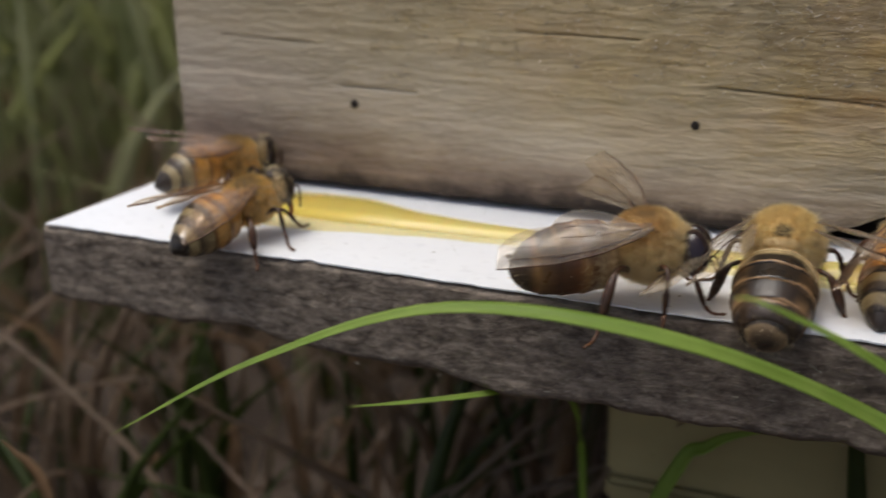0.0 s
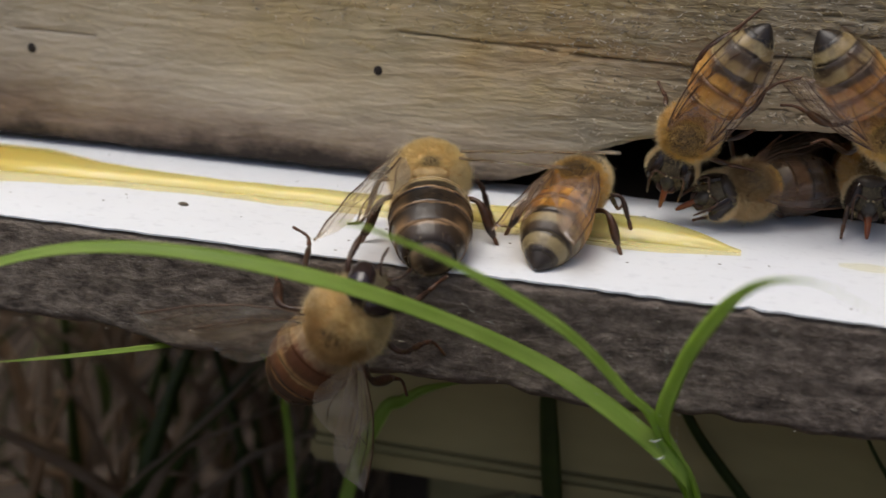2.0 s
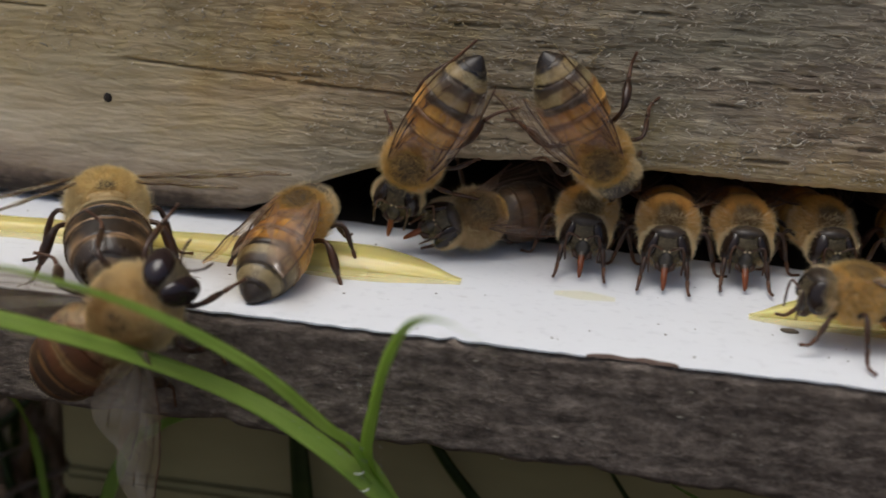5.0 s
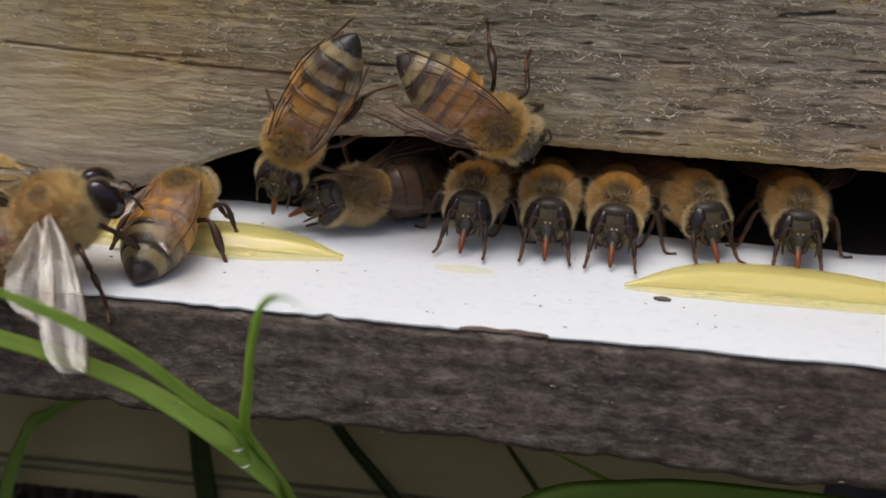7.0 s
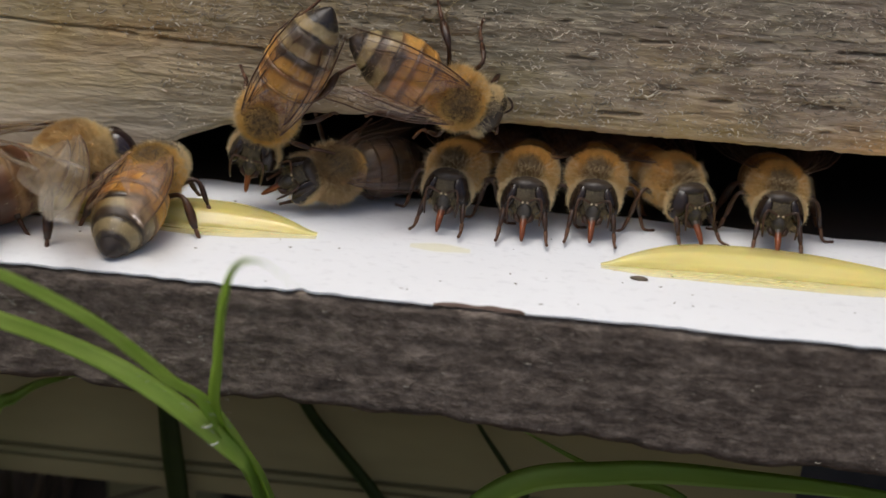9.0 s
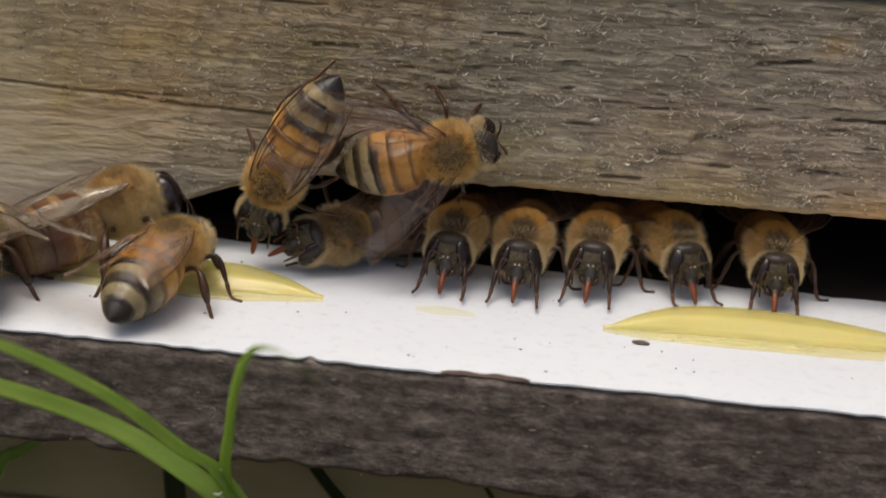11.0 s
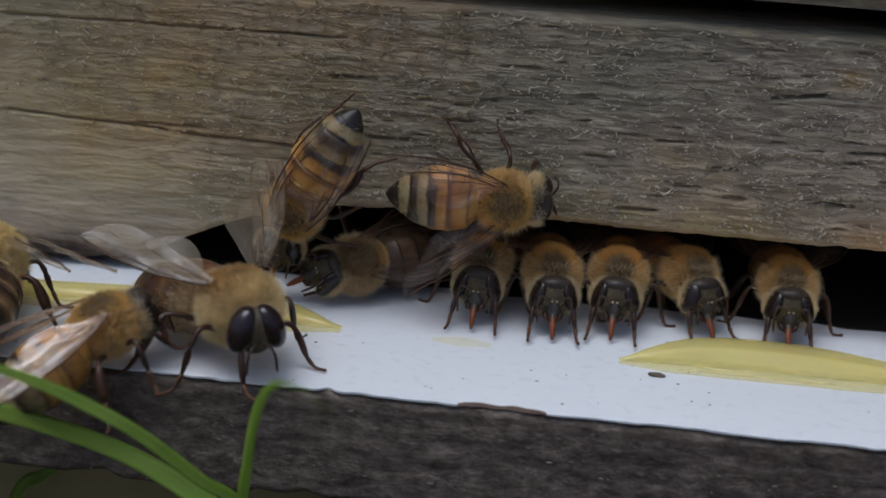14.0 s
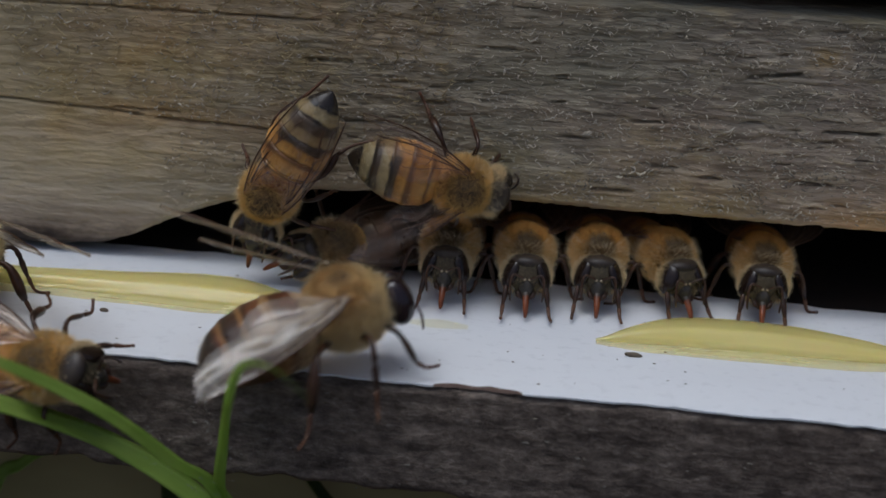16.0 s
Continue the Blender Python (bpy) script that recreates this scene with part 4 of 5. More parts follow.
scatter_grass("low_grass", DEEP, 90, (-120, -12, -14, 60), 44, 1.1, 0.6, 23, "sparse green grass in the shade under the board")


# ---- honey bees ----
def stand_pose(x, y, z, tilt=0, yaw=0, pitch=0, roll=0):
    """A bee's pose: its thorax at x, y, z (mm) on a surface tilted towards the viewer (0 board, 90 wall)."""
    turn = pose(0, 0, 0, tilt) @ pose(0, 0, 0, 0, 0, yaw) @ pose(0, 0, 0, 0, pitch, 0) @ pose(0, 0, 0, roll)
    return Matrix.Translation(vec(x, y, z)) @ turn


def wing_pose(hinge, side, sweep, lift, twist=-28):
    return Matrix.Translation(vec(*hinge)) @ pose(0, 0, 0, 0, 0, -side * sweep) @ pose(0, 0, 0, 0, lift, 0) @ pose(0, 0, 0, side * twist)


WORKER = dict(
    key="worker", bald=(0.0, 0.0, 1.0, 0.74), thorax=(1.95, 1.85, 1.75), pile=0.44, hairs=24000, neck=(2.2, 0, -0.35), waist=(-1.55, 0, -0.15), hinge=(-0.1, 1.2, 1.5), wing=8.2, hind=5.8, height=3.0,
    girth=[(0, 0.7), (0.06, 1.45), (0.16, 1.95), (0.32, 2.15), (0.5, 2.1), (0.66, 1.8), (0.8, 1.3), (0.9, 0.82), (0.97, 0.38), (1.0, 0.04)], long=6.9, drop=0.85, flat=0.9)
DRONE = dict(
    key="drone", bald=(-0.1, 0.0, 1.0, 0.88), thorax=(2.4, 2.4, 2.3), pile=0.46, hairs=36000, neck=(2.85, 0, -0.25), waist=(-1.95, 0, -0.35), hinge=(-0.2, 1.85, 2.05), wing=10.2, hind=7.0, height=3.9,
    girth=[(0, 1.2), (0.06, 2.0), (0.16, 2.4), (0.34, 2.6), (0.56, 2.5), (0.74, 2.15), (0.86, 1.7), (0.94, 1.15), (0.985, 0.58), (1.0, 0.08)], long=7.0, drop=0.7, flat=0.88)
DRINKER = dict(WORKER, height=3.35, bald=(0.64, 0.0, 0.77, 0.9))
LOW_DRONE = dict(DRONE, height=3.4, bald=(-0.55, 0.0, 0.84, 0.93))


def belly_ring(spec, s, swell=1.0, seg=26):
    w = float(np.interp(s, [g[0] for g in spec["girth"]], [g[1] for g in spec["girth"]])) * swell
    x, z = -spec["long"] * s, -spec["drop"] * s * s
    h = w * spec["flat"]
    return [(x, w * math.cos(2 * math.pi * j / seg), z + h * math.sin(2 * math.pi * j / seg)) for j in range(seg)]


def loft(rings):
    seg = len(rings[0])
    verts = [p for r in rings for p in r]
    faces = [(i * seg + j, i * seg + (j + 1) % seg, (i + 1) * seg + (j + 1) % seg, (i + 1) * seg + j) for i in range(len(rings) - 1) for j in range(seg)]
    return verts, faces


CUTS = [0.0, 0.17, 0.36, 0.55, 0.74, 0.89, 1.0]


def tergite(spec, i):
    a, b = CUTS[i], CUTS[i + 1]
    rear = min(1.0, b + 0.012)
    rings = [belly_ring(spec, a, 0.985)]
    for k in range(1, 7):
        s = a + (rear - a) * k / 6
        rings.append(belly_ring(spec, s, 1.0 + 0.03 * (k / 6) ** 2))
    if i < 5:
        rings.append(belly_ring(spec, rear, 0.96))
    return loft(rings)


def thorax_hair(spec):
    rx, ry, rz = spec["thorax"]

    def place(rng):
        while True:
            d = Vector((rng.gauss(0, 1), rng.gauss(0, 1), rng.gauss(0, 1))).normalized()
            if d.dot(Vector(spec["bald"][:3])) > spec["bald"][3] + rng.gauss(0, 0.05) and rng.random() < 0.72:
                continue
            if d.z < -0.75 and rng.random() < 0.6:
                continue
            break
        root = (rx * d.x * 0.97, ry * d.y * 0.97, rz * d.z * 0.97)
        clump = Vector((math.sin(17 * d.y + 9 * d.z), math.sin(15 * d.z + 11 * d.x + 1), math.sin(16 * d.x + 8 * d.y + 2)))
        way = Vector((d.x / rx, d.y / ry, d.z / rz)).normalized() + Vector((-0.35, 0, 0)) + 0.42 * clump + Vector((rng.gauss(0, 0.3), rng.gauss(0, 0.3), rng.gauss(0, 0.3)))
        return root, way

    return lambda: fur(random.Random(31), place, spec["hairs"], spec["pile"], 0.012 if spec["key"] == "worker" else 0.014)


def fringe_hair(spec):
    rx, ry, rz = spec["thorax"]

    def place(rng):
        while True:
            d = Vector((rng.gauss(0, 1), rng.gauss(0, 1), rng.gauss(0, 1))).normalized()
            if -0.7 < d.z < 0.62:
                break
        way = Vector((d.x, d.y, d.z + 0.1)) + Vector((rng.gauss(0, 0.4), rng.gauss(0, 0.4), rng.gauss(0, 0.4)))
        return (rx * d.x, ry * d.y, rz * d.z), way

    return lambda: fur(random.Random(37), place, 3000 if spec["key"] == "worker" else 4200, spec["pile"] * 1.5, 0.012)


def belly_hair(spec, count, length):
    def place(rng):
        if spec["key"] == "drone":
            c = rng.uniform(0.84, 0.99) if rng.random() < 0.02 else abs(rng.gauss(0.02, 0.12))
        else:
            c = rng.choice(CUTS[1:-1]) + rng.uniform(-0.06, 0.015) if rng.random() < 0.6 else rng.uniform(0.04, 0.98)
        ring = belly_ring(spec, min(0.99, max(0.02, c)), 1.01, 130)
        j = rng.randrange(len(ring))
        if spec["key"] == "drone" and c > 0.13 and c < 0.8 and abs(ring[j][1]) < 1.5:
            j = (rng.choice((0, 65)) + rng.randrange(-9, 10)) % 130
        p = Vector(ring[j])
        out = Vector((0, p.y, p.z + spec["drop"] * c * c)).normalized()
        return p, out * 0.45 + Vector((-0.9, rng.gauss(0, 0.2), rng.gauss(0, 0.2)))

    return lambda: fur(random.Random(32), place, count, length, 0.0045 if spec["key"] == "worker" else 0.01)


def face_hair(spec, r):
    def place(rng):
        while True:
            d = Vector((rng.gauss(0, 1), rng.gauss(0, 1), rng.gauss(0, 1))).normalized()
            if abs(d.y) < 0.72 and -0.55 < d.z < 0.6 and d.x > 0.1:
                break
        return (d.x * r[0], d.y * r[1], d.z * r[2]), d + Vector((0.25, rng.gauss(0, 0.3), rng.gauss(0, 0.3)))

    return lambda: fur(random.Random(33), place, 420, 0.26, 0.015)


def wing_outline(length, wide, hind):
    """Half outlines of a wing: leading edge nearly straight, trailing edge full towards the tip."""
    n = 16
    lead = [(-length * s, wide * (0.1 + 0.16 * math.sin(math.pi * s**0.8)) * (1 - s**6)) for s in (i / n for i in range(n + 1))]
    trail = [(-length * s, -wide * ((0.03 + 0.83 * s**0.95) * (1 - s**5) ** 0.55 if not hind else (0.05 + 0.9 * math.sin(math.pi * min(1, s**1.05 * 0.96))) * (1 - s**8))) for s in (i / n for i in range(n + 1))]
    return lead, trail


def wing_mesh(length, wide, side, hind):
    lead, trail = wing_outline(length, wide, hind)
    verts = []
    for (x, a), (_, b) in zip(lead, trail):
        for k in range(7):
            u = k / 6
            y = a + (b - a) * u
            verts.append((x, side * y, 0.1 * math.sin(u * 9 + x * 0.35) + 0.05 * math.sin(2.1 * x + 5 * u)))
    return verts, grid_faces(len(lead), 7)


def vein_mesh(length, wide, side, hind):
    lead, trail = wing_outline(length, wide, hind)
    lines = [[(x, y) for x, y in lead]]

    def along(u0, u1, s0, s1, steps=7):
        out = []
        for i in range(steps + 1):
            q = i / steps
            s = s0 + (s1 - s0) * q
            k = min(15.999, max(0, s * 16))
            i0 = int(k)
            f = k - i0
            a = lead[i0][1] * (1 - f) + lead[i0 + 1][1] * f
            b = trail[i0][1] * (1 - f) + trail[i0 + 1][1] * f
            u = u0 + (u1 - u0) * q
            out.append((-length * s, a + (b - a) * u))
        return out

    if hind:
        lines += [along(0.1, 0.35, 0.02, 0.85), along(0.3, 0.75, 0.03, 0.7), along(0.2, 0.5, 0.35, 0.4, 3)]
    else:
        lines += [along(0.14, 0.16, 0.02, 0.62), along(0.3, 0.36, 0.02, 0.72), along(0.55, 0.66, 0.03, 0.6), along(0.16, 0.3, 0.6, 0.92), along(0.36, 0.62, 0.5, 0.86),
                  along(0.15, 0.38, 0.34, 0.3, 3), along(0.36, 0.64, 0.36, 0.34, 3), along(0.18, 0.45, 0.62, 0.52, 3), along(0.42, 0.7, 0.66, 0.58, 3)]
    verts, faces = [], []
    for i, line in enumerate(lines):
        r = 0.055 if i == 0 else 0.024
        v, f = tube([(x, side * y, 0.05 * math.sin(2.1 * x)) for x, y in line], [r] * (len(line) - 1) + [0.4 * r], 5)
        n = len(verts)
        verts += v
        faces += [tuple(q + n for q in g) for g in f]
    return verts, faces


def leg_points(spec, which, side, splay=1.0):
    k = spec["height"] / 3.0
    y = side
    z = -spec["height"] + 0.05
    if which == 0:
        splay *= 0.82 if spec is DRINKER else 1.0
        reach = 0.8 if spec is DRINKER else 0.0
        pts = [(1.0, 0.7 * y, -1.1), (1.75 + 0.5 * reach, 1.6 * y * splay, -1.25), (2.3 + reach, 2.0 * y * splay, z + 0.55), (2.7 + reach, 2.1 * y * splay, z + 0.05), (3.3 + 1.15 * reach, 2.2 * y * splay, z)]
    elif which == 1:
        pts = [(0.0, 0.9 * y, -1.3), (0.3, 2.7 * y * splay, -0.35), (0.0, 3.5 * y * splay, z + 1.0), (-0.2, 3.9 * y * splay, z + 0.08), (-0.4, 4.7 * y * splay, z)]
    else:
        pts = [(-1.0, 0.8 * y, -1.2), (-2.1, 2.6 * y * splay, -0.3), (-3.0, 3.6 * y * splay, z + 1.0), (-3.4, 4.1 * y * splay, z + 0.08), (-4.0, 4.8 * y * splay, z)]
    return [tuple(c * (k if i < 2 else 1) for i, c in enumerate(p)) for p in pts]


def build_bee(kind, label, spec, pile, bands, wings=((12, -3), (12, -3)), head_pitch=0, head_yaw=0, belly_pitch=0, tongue=0.0, splay=1.0, belly_scale=1.0, neck=None, membrane=None, legs=None, group="bees at the hive entrance"):
    key = spec["key"]
    bee = new(kind)
    tagged(bee, label, "bee", group)
    rx, ry, rz = spec["thorax"]
    coat = {"worker_pile_gold": G_COAT, "drone_pile": D_COAT, "tawny_drone_pile": D1_COAT}.get(pile.name, W_COAT)
    thorax = shared("thorax", key + coat.name, lambda: blob(rx * 0.98, ry * 0.98, rz * 0.98, seg=24, rings=16), coat, bee)
    tagged(shared("fur", key + pile.name, thorax_hair(spec), pile, thorax, "short dense golden pile", False), kind="stuff")
    tagged(shared("fringe", key + "fringe", fringe_hair(spec), CREAM, thorax, "longer pale fringe of hair", False), kind="stuff")
    k = rx / 1.95
    shared("scutellum", key + "scut", lambda: blob(0.46 * k, 1.0 * k, 0.36 * k, (-1.42 * k, 0, 1.0 * k), 16, 10), AMBER if key == "worker" else PALE_LIP, thorax, "amber lip at the rear of the thorax")
    tagged(shared("scutellum_hair", key + "scuthair", lambda: fur(random.Random(38), lambda g: (lambda a, b: ((k * (-1.42 + 0.46 * math.cos(a) * math.cos(b)), k * math.sin(b), k * (1.0 + 0.36 * math.sin(a) * math.cos(b))), (math.cos(a) - 0.5, math.sin(b) + g.gauss(0, 0.2), math.sin(a) + g.gauss(0, 0.2))))(g.uniform(-0.4, 3.3), g.gauss(0, 0.6)), 900, 0.26, 0.011), pile, thorax, "short golden hair", False), kind="stuff")
    for side in (1, -1):
        shared("tegula", key + "teg%d" % side, lambda: blob(0.28, 0.2, 0.17, (0.1, side * 1.3 * k, 1.16 * k), 10, 8), AMBER, thorax, "amber knob at the wing root")
    head = None
    if key == "worker":
        r = (0.9, 1.42, 1.38)
        head = shared("head", "w_head", lambda: blob(*r, seg=24, rings=16, shape=lambda x, y, z: (x * (0.9 if x < 0 else 1.0), y * (1 - 0.34 * max(0, -z) ** 1.3), z)), W_FACE, bee)
        for side in (1, -1):
            eye = shared("eye", "w_eye%d" % side, lambda: blob(0.82, 0.42, 1.12, (0, 0, 0), 20, 14), EYE, head)
            eye.matrix_basis = Matrix.Translation(vec(0.2, side * 1.08, 0.16)) @ pose(0, 0, 0, side * 20, -6, side * -24)
            shared("antenna", "w_ant%d" % side, lambda: tube(curve([(0.95, side * 0.18, -0.1), (1.2, side * 0.6, 0.16), (1.32, side * 0.98, 0.24), (1.4, side * 1.12, -0.45), (1.4, side * 1.05, -1.5)], 3), [0.075] * 6 + [0.08] * 6 + [0.05], 7), LEG, head)
            shared("socket", "w_sock%d" % side, lambda: blob(0.09, 0.1, 0.09, (0.97, side * 0.17, -0.12), 8, 6), SOCKET, head, "pale antenna root")
            shared("mandible", "w_jaw%d" % side, lambda: tube([(0.45, side * 0.55, -0.95), (0.72, side * 0.45, -1.3), (0.85, side * 0.12, -1.5)], [0.22, 0.2, 0.1], 7), LEG, head)
            tagged(shared("cheek_hair", "w_cheek%d" % side, lambda: fur(random.Random(39), lambda g: ((0.62 + g.gauss(0, 0.05), side * (0.62 + g.gauss(0, 0.1)), -0.62 + g.gauss(0, 0.22)), (0.5, side * (0.3 + g.gauss(0, 0.3)), -0.8)), 190, 0.24, 0.012), F_PILE, head, "pale hair on the cheek", False), kind="stuff")
        shared("forehead", "w_brow", lambda: blob(0.86, 1.16, 0.52, (-0.02, 0, 0.9), 20, 12), BROW, head, "dark bald forehead")
        shared("clypeus", "w_clyp", lambda: blob(0.45, 0.5, 0.62, (0.62, 0, -0.72), 14, 10), MUZZLE, head, "dark smooth lower face")
        tagged(shared("ruff", "w_ruff", lambda: fur(random.Random(36), lambda g: (lambda a: ((g.gauss(-0.2, 0.2), 1.5 * math.cos(a), 1.36 * math.sin(a)), (0.5 + g.gauss(0, 0.3), math.cos(a) + g.gauss(0, 0.22), math.sin(a) + g.gauss(0, 0.22))))(g.choice((0.05, math.pi - 0.05)) + g.gauss(0, 0.5)), 3600, 0.42, 0.012), CREAM, head, "pale hair behind the eyes", False), kind="stuff")
        tagged(shared("face_hair", "w_face_hair", face_hair(spec, r), F_PILE, head, "short pale olive face hair", False), kind="stuff")
        if tongue:
            lean = 0.9 if spec is DRINKER else 0.0
            shared("maxilla", "maxilla%.1f%.1f" % (tongue, lean), lambda: tube(curve([(0.5, 0, -1.0), (0.75 + 0.2 * lean, 0, -1.0 - tongue * 0.15), (0.8 + 0.4 * lean, 0, -1.05 - tongue * 0.28)], 4), [0.36, 0.36, 0.34, 0.31, 0.28, 0.25, 0.22, 0.2, 0.17], 8), MUZZLE, head, "dark tongue sheath")
            shared("proboscis", "tongue%.1f%.1f" % (tongue, lean), lambda: tube(curve([(0.72 + 0.15 * lean, 0, -1.1), (0.9 + 0.6 * lean, 0, -1.1 - tongue * 0.5), (0.95 + lean, 0, -1.1 - tongue)], 4), [0.24, 0.24, 0.23, 0.22, 0.21, 0.19, 0.17, 0.14, 0.08], 8), TONGUE, head, "reddish extended tongue")
    else:
        r = (0.95, 1.4, 1.45)
        head = shared("head", "d_head", lambda: blob(*r, seg=22, rings=14, shape=lambda x, y, z: (x, y * (1 - 0.25 * max(0, -z)), z)), W_FACE, bee)
        for side in (1, -1):
            eye = shared("eye", "d_eye%d" % side, lambda: blob(0.95, 0.82, 1.42, (0, 0, 0), 22, 16), D_EYE, head)
            eye.matrix_basis = Matrix.Translation(vec(0.12, side * 0.82, 0.25)) @ pose(0, 0, 0, side * 24, -6, side * -10)
            shared("antenna", "d_ant%d" % side, lambda: tube(curve([(0.85, side * 0.2, -0.5), (1.25, side * 0.5, -0.45), (1.5, side * 0.8, -1.0), (1.55, side * 0.9, -2.0)], 3), [0.07] * 6 + [0.085] * 3 + [0.06], 6), LEG, head)
        shared("face_hair", "d_face_hair", face_hair(spec, (0.9, 1.1, 1.35)), F_PILE, head, "short pale face hair", False)
        shared("collar", "d_collar", lambda: fur(random.Random(35), lambda g: (lambda a: ((g.gauss(-0.65, 0.2), 1.4 * math.cos(a), 1.4 * math.sin(a)), (0.6 + g.gauss(0, 0.3), math.cos(a) + g.gauss(0, 0.25), math.sin(a) + g.gauss(0, 0.25))))(g.uniform(0, 2 * math.pi)), 2600, 0.42, 0.013), CREAM, head, "pale hair collar", False)
    head.matrix_basis = Matrix.Translation(vec(*(neck or spec["neck"]))) @ pose(0, 0, 0, 0, head_pitch, head_yaw)
    belly = shared("abdomen", key + "belly", lambda: loft([belly_ring(spec, s, 0.95) for s in (0, 0.04, 0.1, 0.2, 0.35, 0.5, 0.65, 0.8, 0.9, 0.96, 0.99)]), bands, bee)
    belly.matrix_basis = Matrix.Translation(vec(*spec["waist"])) @ pose(0, 0, 0, 0, belly_pitch, 0) @ Matrix.Diagonal((belly_scale, 1, 1, 1))
    for i in range(6):
        shared("tergite", key + bands.name + "t%d" % i, lambda: tergite(spec, i), bands, belly)
    hairs = shared("belly_hair", key + "bh", belly_hair(spec, 1800 if key == "worker" else 7000, 0.17 if key == "worker" else 0.34), CREAM, belly, "sparse pale hair on the bands", False)
    tagged(hairs, kind="stuff")
    made = []
    hx, hy, hz = spec["hinge"]
    for side, (sweep, lift, *more) in ((1, wings[0]), (-1, wings[1])):
        fore = shared("forewing", key + (membrane or MEMBRANE).name + "fw%d" % side, lambda: wing_mesh(spec["wing"], spec["wing"] * 0.33, side, False), membrane or MEMBRANE, bee, "translucent brownish wing")
        tagged(shared("veining", key + "fv%d" % side, lambda: vein_mesh(spec["wing"], spec["wing"] * 0.33, side, False), VEIN, fore), kind="stuff")
        fore.matrix_basis = wing_pose((hx, side * hy, hz), side, sweep, lift, *more)
        hindw = shared("hindwing", key + (membrane or MEMBRANE).name + "hw%d" % side, lambda: wing_mesh(spec["hind"], spec["hind"] * 0.34, side, True), membrane or MEMBRANE, bee, "translucent brownish wing")
        tagged(shared("veining", key + "hv%d" % side, lambda: vein_mesh(spec["hind"], spec["hind"] * 0.34, side, True), VEIN, hindw), kind="stuff")
        hindw.matrix_basis = wing_pose((hx - 0.7, side * hy * 0.95, hz - 0.12), side, sweep - 6, lift - 2, *more)
        made += [fore, hindw]
        for which in range(3):
            bent = (legs or {}).get((which, side))
            pts = bent or leg_points(spec, which, side, splay)
            thick = (0.17, 0.19, 0.28 if which == 2 else 0.17)
            thick = tuple(q * (1.15 if key == "drone" else 1.0) for q in thick)
            tag = "%sleg%d%d%.2f%.2f%s" % (key, which, side, splay, spec["height"], bent or "")
            leg = shared("leg", tag, lambda: tube(curve(pts[:3], 5), [thick[0] * 0.8, thick[0], thick[0] * 1.05, thick[0], thick[0] * 0.9, thick[1] * 0.75, thick[2] * 0.8, thick[2], thick[2] * 1.1, thick[2], thick[2] * 0.6], 8), LEG, bee)
            shared("tarsus", tag + "t", lambda: tube(curve(pts[2:], 4), [0.13, 0.15, 0.13, 0.12, 0.1, 0.11, 0.09, 0.1, 0.11], 7), TARSUS, leg, "reddish brown foot")
    return bee, made + [head]


def place_bee(row, *args, **kw):
    bee, made = build_bee(*args, **kw)
    bee.matrix_basis = stand_pose(*row)
    return bee, made


W_LABEL = "golden-haired orange-banded worker bee"
place_bee((-36.9, -3.8, 3.1, 0, 62, 1, -2), "worker_bee", W_LABEL + ", wings spread", WORKER, W_PILE, W_BANDS, membrane=PINK_WING, wings=((42, 7, -10), (30, 6, -40)), head_pitch=4, head_yaw=-34, neck=(2.5, -0.5, 0.1), tongue=1.2, belly_scale=0.84)
place_bee((-30.3, -12.4, 2.9, 0, 70, -8, -2), "worker_bee", W_LABEL + ", drinking from the honey line", WORKER, W_PILE, W_BANDS, membrane=MILKY_WING, wings=((16, 4, -30), (12, -8, -40)), head_pitch=8, head_yaw=-28, neck=(2.5, -0.4, 0.2), tongue=1.3, belly_scale=0.86)
bee_c, wings_c = place_bee((15.5, -6.1, 3.1, 0, 82, -13, 0), "worker_bee", W_LABEL + ", feeding with its tail to the board edge", WORKER, W_PILE, W_BANDS, membrane=MILKY_WING, wings=((22, -4), (12, -4)), head_pitch=15, tongue=1.4)
HANGING = {(0, -1): [(1.0, -0.7, -1.1), (1.7, -1.3, -1.3), (2.6, -1.2, -1.8), (3.2, -1.0, -2.2), (3.9, -0.9, -2.6)], (0, 1): [(1.0, 0.7, -1.1), (1.1, 2.0, -0.5), (0.7, 3.4, -0.4), (0.4, 4.3, -0.6), (0.3, 5.0, -0.9)],
           (1, -1): [(0.0, -0.9, -1.3), (0.0, -2.0, -1.0), (-0.2, -2.5, -1.9), (-0.2, -2.9, -2.4), (-0.3, -3.4, -2.9)], (1, 1): [(0.0, 0.9, -1.3), (-0.8, 2.4, -0.5), (-1.6, 3.3, -1.4), (-1.5, 3.5, -2.2), (-1.2, 3.7, -2.9)],
           (2, -1): [(-1.0, -0.8, -1.2), (-3.6, -2.2, -1.5), (-6.3, -1.4, -2.2), (-7.3, -1.1, -2.5), (-8.3, -0.8, -2.9)], (2, 1): [(-1.0, 0.8, -1.2), (-2.6, 2.2, -0.8), (-4.3, 2.4, -1.8), (-5.0, 2.9, -2.5), (-6.0, 3.9, -2.9)]}
